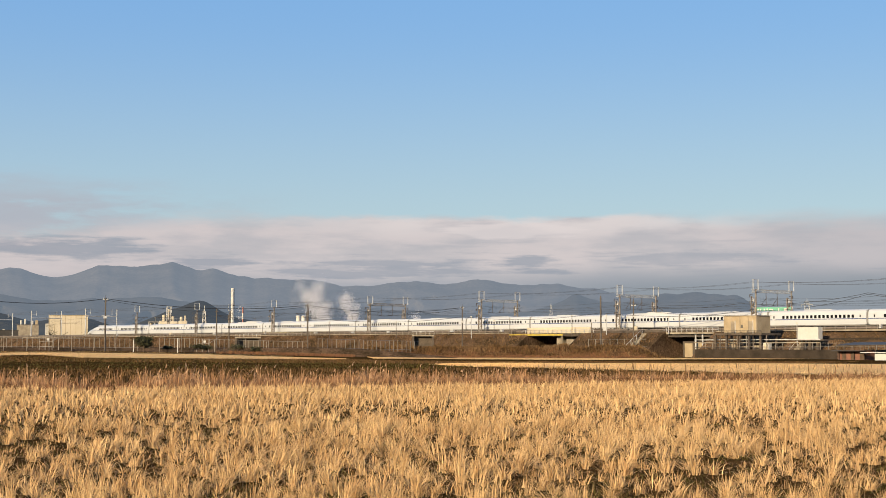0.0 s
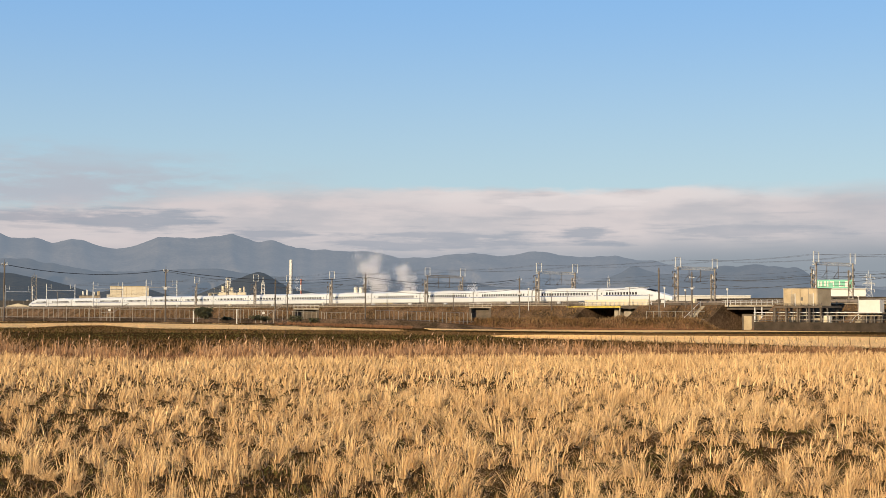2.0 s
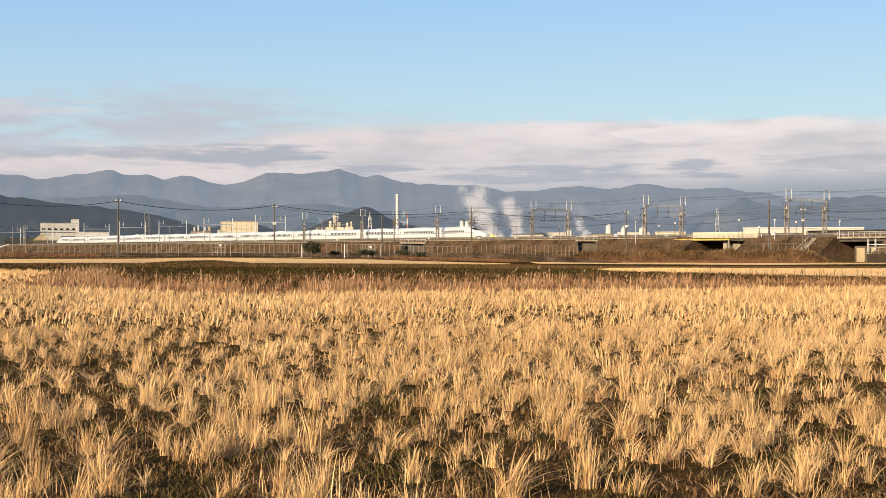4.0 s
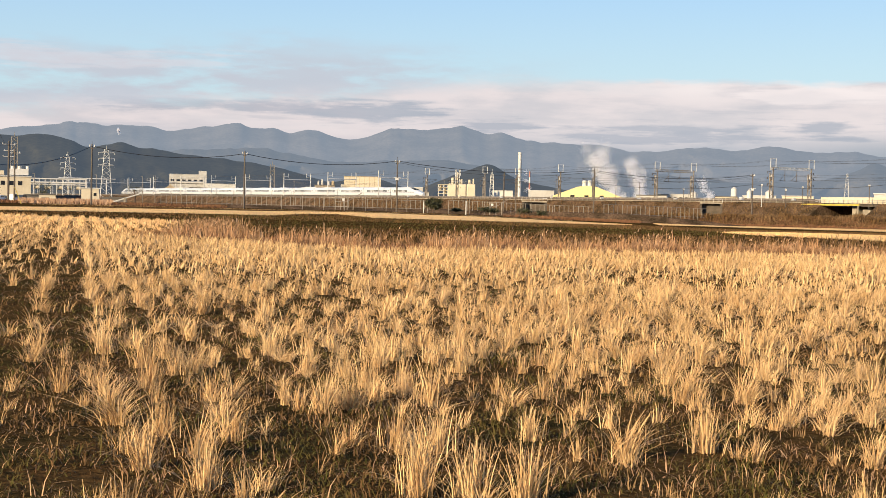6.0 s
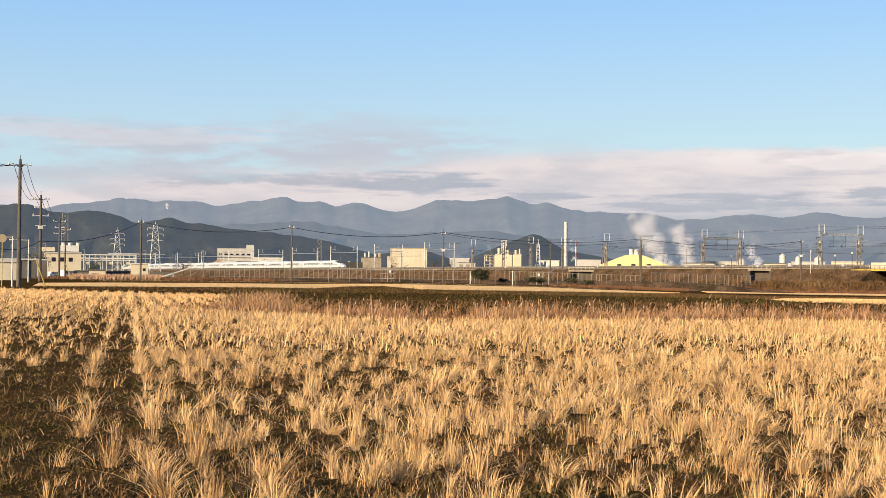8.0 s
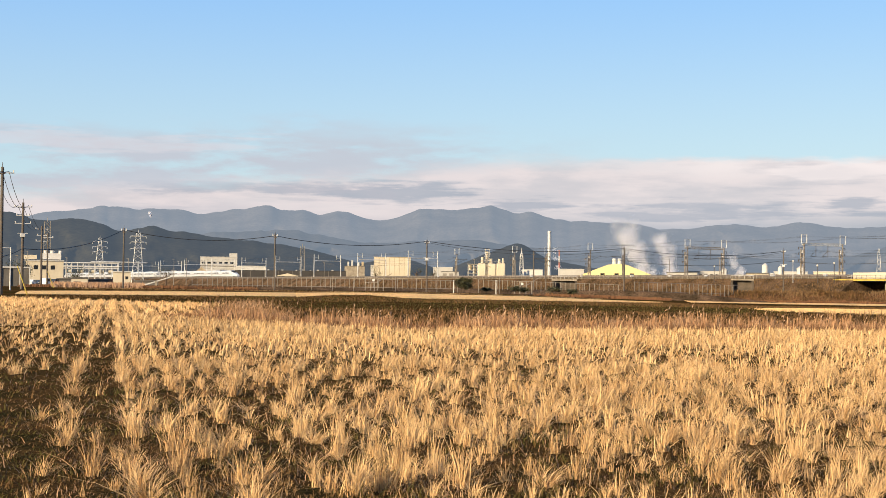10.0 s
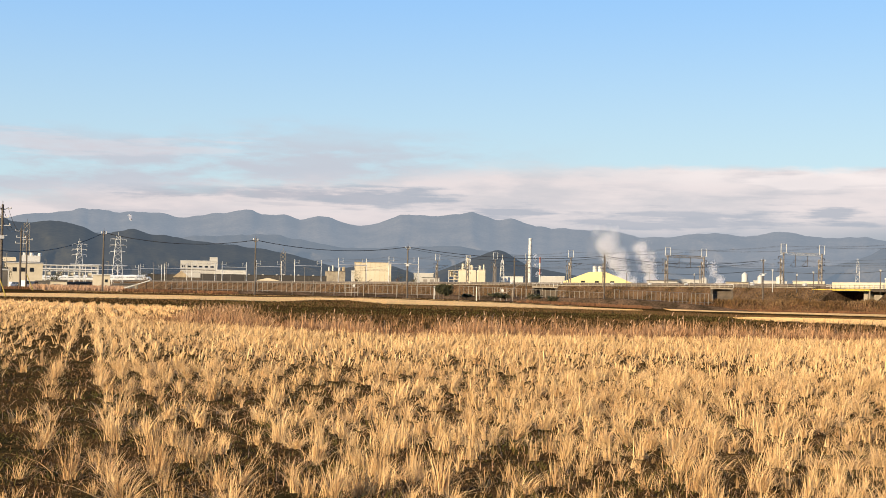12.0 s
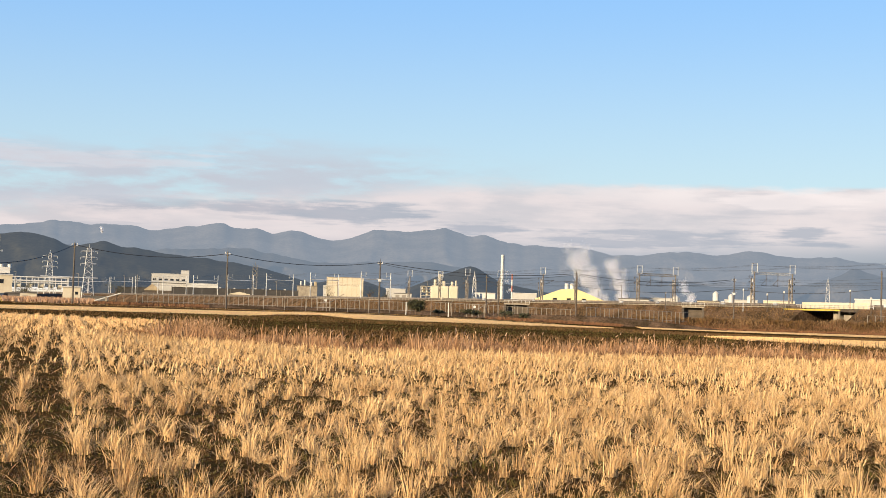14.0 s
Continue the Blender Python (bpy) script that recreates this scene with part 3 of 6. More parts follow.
def build_strips():
    # cut stubble on the strips
    p = inside_quad(30000, STRIP_MIDDLE)
    p += np.random.normal(0, 0.5, p.shape)
    scatter_blades("cut_stubble", STUBBLE_BLADE, p, 0.11, 0.07, 0.2, "short golden cut stubble on the next fields")
    # uncut regrowth in rows on the corner field, thinning out over its edges
    q = inside_quad(15000, [((-43, 56), (-20, 53.5)), ((-66, 119), (-36, 101))]) + np.random.normal(0, 0.7, (15000, 2))
    a, b = q @ ACROSS, q @ ROW
    a = np.round(a / 0.95) * 0.95 + np.random.normal(0, 0.15, a.size)
    q = a[:, None] * ACROSS + b[:, None] * ROW
    q = q[soft_noise(q[:, 0], q[:, 1], 7.0, 51) + np.random.normal(0, 0.6, len(q)) > -0.9]
    scatter_blades("corner_regrowth", STRAW, q, 0.26, 0.05, 0.3, "golden dry rice regrowth in rows on the next field")
    # weeds and reeds on the ditch beside it
    u = np.random.rand(1500)
    q = np.stack([-19.5 - 16 * u, 54 + 49 * u], 1) + np.random.normal(0, 1.0, (1500, 2)) + np.array([1.4, 0.4])
    scatter_blades("ditch_reeds", REED, q[:700], 0.55, 0.03, 0.3, "thin dry reeds on the ditch bank", 3)
    scatter_blades("ditch_weeds", STRAW_DARK, q[700:], 0.45, 0.07, 0.4, "dark dead weeds on the ditch bank")
    # the reed belt along the far edge of the field: ragged stands over dark dead weeds
    n = 15000
    x = np.random.uniform(-24, 38, n)
    y = field_edge(x) + 0.2 + np.abs(np.random.normal(0, 3.2, n))
    scatter_blades("belt_weeds", RUST_WEED, np.stack([x, y], 1), 0.26, 0.05, 0.7, "low red-brown dead weeds under the reeds")
    n = 7600
    x = np.random.uniform(-22, 36, n)
    y = field_edge(x) + 0.6 + np.abs(np.random.normal(0, 4.6, n))
    stand = soft_noise(x, y, 5.0, 21) + 0.5 * soft_noise(x, y, 1.3, 27)
    thick = stand + np.random.normal(0, 0.25, n) > np.interp(x, [-16, -9, 4, 11], [0.55, 0.0, 0.0, 0.4])
    x, y, stand = x[thick], y[thick], stand[thick]
    n = x.size
    h = np.random.uniform(0.30, 1.0, n) * (0.62 + 0.36 * np.clip(stand, 0, 1.4))
    h = np.clip(h * np.interp(x, [4, 11], [1.0, 0.66]), 0.15, 1.0)
    stems = lift(np.stack([x, y], 1), -0.02)
    i = np.repeat(np.arange(n), 6)
    m = i.size
    base = stems[i].copy()
    base[:, :2] += np.random.normal(0, 0.06, (m, 2))
    hh = h[i] * np.random.uniform(0.35, 1.0, m)
    pale = (i % 5) < 2
    for name, mat, k, label in (("dry_reeds", RUSTY_REED, ~pale, "dry red-brown reeds along the ditch"), ("pale_reeds", REED, pale, "bleached dry reeds along the ditch")):
        c = int(k.sum())
        blade_mesh(name, mat, base[k], hh[k], np.random.uniform(0.016, 0.042, c), np.random.uniform(-2.2, 2.6, c), np.abs(np.random.normal(0.35, 0.35, c)), 3, label, "reeds")
    top = stems.copy()
    top[:, 2] += h * 0.80
    top, ht = top[::4], h[::4]
    blade_mesh("reed_plumes", PLUME, top, ht * 0.22, np.full(len(top), 0.04), np.random.uniform(-1.6, 2.2, len(top)), np.random.uniform(0.3, 1.2, len(top)), 2, "pale feathery reed plumes", "reeds")
    # stubble on the strips farther off
    p = np.concatenate([inside_quad(14000, STRIP_WEST), inside_quad(13000, STRIP_EAST), inside_quad(1500, [((-95, 200), (-15, 245)), ((-97, 203), (-16, 248))])])
    scatter_blades("far_stubble", STUBBLE_BLADE, p, 0.09, 0.20, 0.2, "short pale stubble on the strips by the railway")
    # low dead weeds on the dark fallow land
    p = np.concatenate([inside_quad(15000, [((-30, 48), (44, 58)), ((-50, 84), (48, 100))]), inside_quad(26000, [((-60, 112), (40, 140)), ((-95, 215), (80, 225))])])
    scatter_blades("dead_weeds", STRAW_DARK, off_strips(p), 0.22, 0.08, 0.6, "dark brown dead weeds on fallow land")
    p = np.concatenate([inside_quad(5000, [((-40, 84), (6, 92)), ((-60, 112), (8, 125))]), inside_quad(7000, [((-46, 122), (6, 122)), ((-48, 146), (8, 200))])])
    scatter_blades("ditch_grass", GREENISH, off_strips(p), 0.12, 0.09, 0.8, "dull olive grass along the ditches")
    # single dark stalks standing over the pale strips
    p = inside_quad(320, [((2, 66), (30, 62)), ((8, 96), (52, 105))])
    scatter_blades("dock_stalks", STRAW_DARK, p, 0.6, 0.04, 0.15, "tall thin dark weed stalks", 3)
    # weeds along the rail bank
    p = np.concatenate([inside_quad(4000, [((-30, 262), (-4, 268)), ((-24, 285), (-4, 292))]), inside_quad(6500, [((-4, 302), (56, 296)), ((-4, 318), (66, 308))]), inside_quad(5000, [((-118, 228), (-78, 240)), ((-122, 242), (-80, 250))])])
    scatter_blades("bank_weeds", RUST_WEED, p, 0.6, 0.14, 0.4, "rusty brown tall weeds at the foot of the bank")


build_strips()


# ---------- railway ----------
def line_strip(name, profile, s0, s1, mat, label, category, kind="structure"):
    """A long body along the line with the same cross-section (off, z) throughout."""
    bm = bmesh.new()
    loft(bm, [[(s, o, z) for o, z in profile] for s in (s0, s1)])
    bmesh.ops.recalc_face_normals(bm, faces=bm.faces[:])
    return tagged(mesh_object(name, bm, mat, TRACK), label, category, kind=kind)


BRIDGE_A, BRIDGE_B = (238.0, 256.5), (196.6, 211.3)   # the two underpasses
S_END, S_FAR = -260.0, 2600.0


def build_embankment():
    slope = [(17, -1.6), (7.2, 4.9), (-12.5, 4.9), (-24, -1.6)]
    cuts = [S_END, BRIDGE_B[0], BRIDGE_B[1], BRIDGE_A[0], BRIDGE_A[1], S_FAR]
    for a, b in ((cuts[0], cuts[1]), (cuts[2], cuts[3]), (cuts[4], cuts[5])):
        line_strip("embankment", slope, a, b, BANK, "railway embankment of dry brown grass", "embankment")
    line_strip("ballast_bed", [(4.4, 4.9), (3.2, 5.8), (-8.8, 5.8), (-10.2, 4.9)], S_END, S_FAR, BALLAST, "grey-brown ballast under the two tracks", "ballast")
    line_strip("cable_trough", [(6.6, 4.88), (6.6, 5.45), (5.7, 5.45), (5.7, 4.88)], S_END, S_FAR, CONCRETE_DARK, "weathered concrete trough wall along the track edge", "trough")
    for c in (-1.69, -6.0):
        for side in (-0.717, 0.717):
            o = c + side
            line_strip("rail", [(o + 0.035, 5.86), (o + 0.035, RAIL_Z), (o - 0.035, RAIL_Z), (o - 0.035, 5.86)], S_END, S_FAR, STEEL_DARK, "rusty steel running rail", "rail")


build_embankment()


# ---------- train ----------
CAR_L, CARS = 25.42, 16
SECTION = [(1.60, 0.28), (1.69, 0.75), (1.69, 2.35), (1.58, 2.95), (1.30, 3.36), (0.80, 3.56), (0, 3.62)]


def body_ring(x, wide=1.0, top=1.0, low=0.28):
    half = []
    for o, z in SECTION:
        zz = low + (z - 0.28) * (top * 3.62 - low) / (3.62 - 0.28) if top < 1 else max(z, low)
        half.append((o * wide, zz))
    ring = [(x, o, z) for o, z in half] + [(x, -o, z) for o, z in half[-2::-1]]
    return ring


def nose_shape(u):
    """Distance from the tip, width and height of the nose, u from 0 at the tip to 1 at the full body."""
    top = 0.30 + 0.70 * (0.62 * u ** 0.62 + 0.38 * (u * u * (3 - 2 * u)))
    return u * 11.0, 0.42 + 0.58 * min(1.0, u * 1.25) ** 0.55, min(top, 0.9999)


def build_train():
    train = holder("bullet_train", on_line(0, 0, RAIL_Z), "long white bullet train with a thin blue stripe", "train")
    L = CAR_L * CARS
    win_mesh, door_mesh = {}, {}
    for i in range(CARS):
        x0 = i * CAR_L
        a, b = x0 + 0.25, x0 + CAR_L - 0.25
        first, last = i == 0, i == CARS - 1
        rings = []
        if first or last:
            nose = [nose_shape(u) for u in (0.0, 0.015, 0.05, 0.12, 0.22, 0.34, 0.46, 0.58, 0.70, 0.82, 0.92, 1.0)]
            if first:
                rings = [body_ring(x0 + d, w, t, 0.22) for d, w, t in nose] + [body_ring(b)]
            else:
                rings = [body_ring(a)] + [body_ring(x0 + CAR_L - d, w, t, 0.22) for d, w, t in nose[::-1]]
        else:
            rings = [body_ring(a), body_ring(b)]
        bm = loft(bmesh.new(), rings)
        bmesh.ops.recalc_face_normals(bm, faces=bm.faces[:])
        car = part("carriage", bm, TRAIN_WHITE, train, "glossy white aluminium carriage body", pose(0, -1.69, 0))
        car.data.polygons.foreach_set("use_smooth", [True] * len(car.data.polygons))
        car.data.set_sharp_from_angle(angle=radians(50))
        # skirt, stripe, bogies and the joint to the next carriage
        e0, e1 = (a + 11.5 if first else a), (b - 11.5 if last else b)
        part("stripe", boxm(e0 - (6 if first else 0), e1 + (6 if last else 0), -1.70, 1.70, 1.46, 1.62), TRAIN_BLUE, car, "thin dark blue stripe")
        part("skirt", boxm(e0 + 0.3, e1 - 0.3, -1.62, 1.62, 0.12, 0.30), TRAIN_GREY, car, "grey underbody skirt")
        if not last:
            part("gangway", boxm(b - 0.05, b + 0.55, -1.45, 1.45, 0.5, 3.3), TRAIN_GREY, car, "grey gangway bellows")
        for c in (a + 3.6, b - 3.6):
            bm = boxm(c - 1.7, c + 1.7, -1.35, 1.35, 0.25, 0.55)
            for w in (-1.25, 1.25):
                for o in (-0.75, 0.75):
                    rod(bm, (c + w, o - 0.06, 0.43), (c + w, o + 0.06, 0.43), 0.43, n=12)
            part("bogie", bm, STEEL_DARK, car, "dark steel bogie with wheels")
        # windows: one slim pane each, let into both sides
        w0, w1 = (x0 + 10.9 if first else x0 + 3.0), (x0 + CAR_L - 10.9 if last else x0 + CAR_L - 3.0)
        count = int((w1 - w0) / 1.04)
        for k in range(count):
            if "pane" not in win_mesh:
                bm = boxm(-0.30, 0.30, -1.71, 1.71, 1.74, 2.42)
                ob = part("window", bm, SCREEN, car, "", pose(w0 + 0.5 + k * 1.04, 0, 0))
                win_mesh["pane"] = ob.data
            else:
                ob = new("window", win_mesh["pane"])
                ob.parent = car
                ob.matrix_basis = pose(w0 + 0.5 + k * 1.04, 0, 0)
        for dx in ([] if first else [x0 + 1.7]) + ([] if last else [x0 + CAR_L - 1.7]):
            part("door", boxm(dx - 0.42, dx + 0.42, -1.70, 1.70, 0.85, 2.75), TRAIN_WHITE, car, "white plug door")
            part("door_window", boxm(dx - 0.16, dx + 0.16, -1.712, 1.712, 1.85, 2.35), GLASS, car)
        # roof gear: low covers, and shields with the collectors on two carriages
        part("roof_cover", boxm(a + 9, b - 9, -0.9, 0.9, 3.50, 3.70, 0.06), TRAIN_WHITE, car)
        if i in (4, 11):
            bm = bmesh.new()
            for o in (-1.35, 1.35):
                loft(bm, [[(x, o - 0.06, 3.2), (x, o + 0.06, 3.2), (x, o + 0.06, z), (x, o - 0.06, z)] for x, z in ((a + 3, 3.35), (a + 5.5, 3.95), (a + 9.5, 3.95), (a + 12, 3.35))])
            part("shield", bm, TRAIN_WHITE, car, "white sloped noise shield on the roof")
            bm = bmesh.new()
            rod(bm, (a + 7.5, 0, 3.6), (a + 6.2, 0, 4.4), 0.05)
            rod(bm, (a + 6.2, 0, 4.4), (a + 7.6, 0, 5.0), 0.05)
            rod(bm, (a + 7.6, -0.9, 5.0), (a + 7.6, 0.9, 5.0), 0.05)
            part("pantograph", bm, STEEL_DARK, car, "dark single-arm current collector")
        if first or last:
            sgn, tip = (1, x0) if first else (-1, x0 + CAR_L)
            bm = bmesh.new()
            strips = []
            for u in (0.43, 0.5, 0.58, 0.66, 0.74):
                _, wide, top = nose_shape(u)
                ring = body_ring(tip + sgn * u * 11.0, wide, top, 0.22)
                arc = [Vector(p) for p in ring[4:9]]
                strips.append([(p.x, p.y * 1.01 * (0.6 if u < 0.45 else 1), p.z + 0.035) for p in arc])
            loft(bm, strips, close=False, caps=False)
            part("windscreen", bm, SCREEN, car, "black wraparound cab windscreen")
            for o in (-0.75, 0.75):
                part("headlight", boxm(tip + sgn * 3.1 - 0.25, tip + sgn * 3.1 + 0.25, o - 0.16, o + 0.16, 1.72, 1.86, 0.04), GLASS, car, "dark headlight lens")
    return train


TRAIN = build_train()


# ---------- overhead line ----------
def build_gantry(s, dark=False, tall=0.0, tube=False, portal=True):
    """A steel portal over both tracks with feeder brackets on top."""
    g = holder("catenary_gantry", on_line(s, 0, 4.9), "pale tubular steel catenary gantry over the tracks" if tube else ("weathered lattice steel catenary gantry over the tracks" if portal else "pair of weathered twin-post catenary masts beside the tracks"), "gantry", "catenary gantries")
    H = 9.6 + tall
    for o in (3.1, -10.8):
        bm = bmesh.new()
        if tube:
            rod(bm, (0, o, -0.3), (0, o, H + 2.7), 0.24, 0.18, n=10)
        else:
            for dx in (-0.6, 0.6):
                for do in (-0.12, 0.12):
                    box(bm, dx - 0.09, dx + 0.09, o + do - 0.06, o + do + 0.06, -0.3, H - (1.6 if dx > 0 else 0.0))
            z, flip = 0.4, 1
            while z < H - 2.4:
                for do in (-0.12, 0.12):
                    rod(bm, (-0.6 * flip, o + do, z), (0.6 * flip, o + do, z + 1.1), 0.045, n=4)
                box(bm, -0.6, 0.6, o - 0.05, o + 0.05, z - 0.05, z + 0.05)
                z, flip = z + 1.1, -flip
        if tube and o > 0:
            part("footing", rodm((0, o + 2.6, -2.4), (0, o + 2.2, 0.8), 0.95, 0.55, n=12), CONCRETE, g, "grey round concrete footing")
        part("mast", bm, STEEL if tube else MAST, g, "pale tubular mast" if tube else "rust-toned lattice mast")
        out = 1 if o > 0 else -1
        if not tube:
            bm = bmesh.new()
            for do in (-0.95, 0.95):
                rod(bm, (-0.6, o + do, H - 0.2), (-0.6, o + do, H + 2.3), 0.11, n=5)
            for z in (H - 0.1, H + 2.2):
                rod(bm, (-0.6, o - 0.95, z), (-0.6, o + 0.95, z), 0.09, n=5)
            part("feeder_frame", bm, STEEL, g, "pale galvanised feeder frame")
        for z in (H - 1.3, H - 2.8, H - 4.6):
            bm = bmesh.new()
            rod(bm, (0, o, z), (0, o + 1.4 * out, z + 0.15), 0.06, n=5)
            rod(bm, (0, o + 1.4 * out, z + 0.15), (0, o + 1.4 * out, z - 0.45), 0.10, n=6)
            part("bracket", bm, STEEL_DARK, g, "dark bracket with insulator")
    if not tube:
        # hanging insulators and weights between the twin posts
        for o in (3.1, -10.8):
            for z, w in ((H - 2.3, 0.16), (H - 3.4, 0.20), (H - 5.2, 0.26)):
                part("insulator", rodm((0.1, o, z - 0.4), (0.1, o, z + 0.4), w, w * 0.7, n=7), STEEL if z > H - 3 else STEEL_DARK, g, "stacked insulator")
    if not portal:
        for o, c in ((3.1, -1.69), (-10.8, -6.0)):
            bm = rodm((0, o, 7.4), (0, c, 7.7), 0.06, n=5)
            rod(bm, (0, o, 6.0), (0, c, 7.6), 0.06, n=5)
            part("cantilever", bm, STEEL_DARK, g)
        return g
    bm = bmesh.new()
    for z in ((H,) if tube else (H - 0.62, H)):
        for dx in (-0.18, 0.18):
            box(bm, dx - 0.08, dx + 0.08, -11.2, 3.5, z - 0.08, z + 0.08)
    if not tube:
        y = -11.0
        while y < 3.2:
            for dx in (-0.18, 0.18):
                rod(bm, (dx, y, H - 0.6), (dx, y + 0.45, H), 0.04, n=4)
                rod(bm, (dx, y + 0.45, H), (dx, y + 0.9, H - 0.6), 0.04, n=4)
            y += 0.9
    part("beam", bm, FENCE if dark else STEEL, g, "dark lattice cross beam" if dark else "pale steel cross beam")
    for c in (-1.69, -6.0):
        bm = bmesh.new()
        rod(bm, (0, c, H - 0.4), (0, c, 5.9), 0.08, n=5)
        rod(bm, (0, c + 1.9, 6.1), (0, c, 6.0), 0.06, n=5)
        rod(bm, (0, c + 1.9, 6.1), (0, c + 0.1, 7.6), 0.06, n=5)
        part("cantilever", bm, STEEL_DARK, g)
        part("insulator", rodm((0, c, 7.5), (0, c, 8.0), 0.09, n=8), STEEL_DARK, g)
    return g


GANTRIES = [103.5, 146.2, 188.8, 229.5, 279.8, 329.1]
for k, s in enumerate(GANTRIES):
    build_gantry(s, dark=k == 5, tall=-0.2 if k == 1 else 0.0, tube=k < 2)
PAIRS = [380.0, 428.0, 471.0]
for s in PAIRS:
    build_gantry(s, portal=False)
FAR_MASTS = [512.0] + [561.5 + 49.5 * k for k in range(19)]


def build_far_masts():
    """Single masts with a bracket arm, in pairs beyond the portals."""
    first = None
    for s in FAR_MASTS:
        m = on_line(s, 0, 4.9)
        if first is None:
            g = holder("catenary_mast", m, "pale steel catenary mast pair with a cross beam", "mast", "catenary masts")
            for o in (3.1, -10.8):
                part("pole", rodm((0, o, -0.3), (0, o, 11.6), 0.25, 0.2, n=8), STEEL, g)
                out = -1 if o > 0 else 1
                bm = rodm((0, o, 10.0), (0, o + 2.2 * out, 10.0), 0.09)
                rod(bm, (0, o + 2.2 * out, 9.4), (0, o + 2.2 * out, 11.5), 0.09)
                part("feeder_arm", bm, STEEL, g)
                part("insulator", rodm((0.2, o, 8.0), (0.2, o, 9.0), 0.16, n=6), STEEL_DARK, g)
            part("cross_beam", rodm((0, -10.8, 8.6), (0, 3.1, 8.6), 0.2), STEEL, g)
            first = g
        else:
            copy_thing(first, m)


build_far_masts()


def build_catenary():
    stops = [20.0, 60.0] + GANTRIES + PAIRS + FAR_MASTS[:12]
    for c in (-1.69, -6.0):
        bm = bmesh.new()
        for a, b in zip(stops, stops[1:]):
            wire_between(bm, (a, c, 12.4), (b, c, 12.4), 1.0, 0.022, 6)
            wire_between(bm, (a, c, 10.95), (b, c, 10.95), 0.0, 0.018, 1)
        tagged(mesh_object("contact_wire", bm, WIRE, TRACK), "thin dark overhead contact and messenger wires", "wire")
    for o, z in ((4.0, 16.2), (1.8, 16.2), (-9.9, 16.2), (-12.1, 16.2), (4.5, 12.6), (-12.2, 11.4)):
        bm = bmesh.new()
        for a, b in zip(stops, stops[1:]):
            wire_between(bm, (a, o, z), (b, o, z), 0.7, 0.02, 6)
        tagged(mesh_object("feeder_wire", bm, WIRE, TRACK), "thin dark feeder wire along the gantries", "wire")


build_catenary()


# ---------- trackside walkway ----------
def build_walkway():
    w = holder("trackside_railing", TRACK, "grey trackside walkway railing along the bank top", "railing")
    me = None
    for s0, s1 in ((100.0, 196.0), (263.0, 560.0)):
        s = s0
        while s < s1:
            if me is None:
                me = part("post", boxm(-0.05, 0.05, 7.35, 7.45, 4.7, 6.0), FENCE, w, "", pose(s, 0, 0)).data
            else:
                ob = new("post", me)
                ob.parent, ob.matrix_basis = w, pose(s, 0, 0)
            s += 2.5
        part("handrail", boxm(s0, s1, 7.36, 7.44, 5.94, 6.02), FENCE, w)
        part("cable_pipe", boxm(s0, s1, 7.5, 7.7, 4.95, 5.12), CONCRETE, w, "grey cable pipe")


build_walkway()


def build_slope_grass():
    """Tufts of dry grass on the near slope of the bank."""
    n = 26000
    s = np.random.uniform(95, 560, n)
    gap = ((s > BRIDGE_A[0] - 1) & (s < BRIDGE_A[1] + 1)) | ((s > BRIDGE_B[0] - 1) & (s < BRIDGE_B[1] + 1))
    s = s[~gap]
    n = s.size
    off = np.random.uniform(7.6, 16.5, n)
    z = 4.9 - (off - 7.2) * 6.5 / 9.8
    m = np.array(TRACK)
    base = np.stack([m[0, 0] * s + m[0, 1] * off + m[0, 3], m[1, 0] * s + m[1, 1] * off + m[1, 3], z - 0.05], 1)
    patch = soft_noise(s * 1.0, off * 3.0, 14.0, 77) + np.random.normal(0, 0.6, n)
    for name, mat, k, label in (("slope_grass", BANK_STRAW, patch > 0.2, "pale brown dry grass on the railway bank"), ("slope_weeds", STRAW_DARK, patch <= 0.2, "dark dead weeds on the railway bank")):
        c = int(k.sum())
        blade_mesh(name, mat, base[k], np.random.uniform(0.25, 0.75, c), np.random.uniform(0.08, 0.22, c), np.random.uniform(0, 6.28, c), np.random.uniform(0.2, 1.0, c), 2, label, "grass")


build_slope_grass()


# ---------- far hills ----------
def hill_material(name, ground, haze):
    """Wooded slopes that glow in a haze colour, put in for the miles of air before them."""
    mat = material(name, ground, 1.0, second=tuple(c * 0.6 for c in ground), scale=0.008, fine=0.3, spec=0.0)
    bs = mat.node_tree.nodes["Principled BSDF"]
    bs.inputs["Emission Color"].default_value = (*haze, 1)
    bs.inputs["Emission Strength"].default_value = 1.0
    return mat


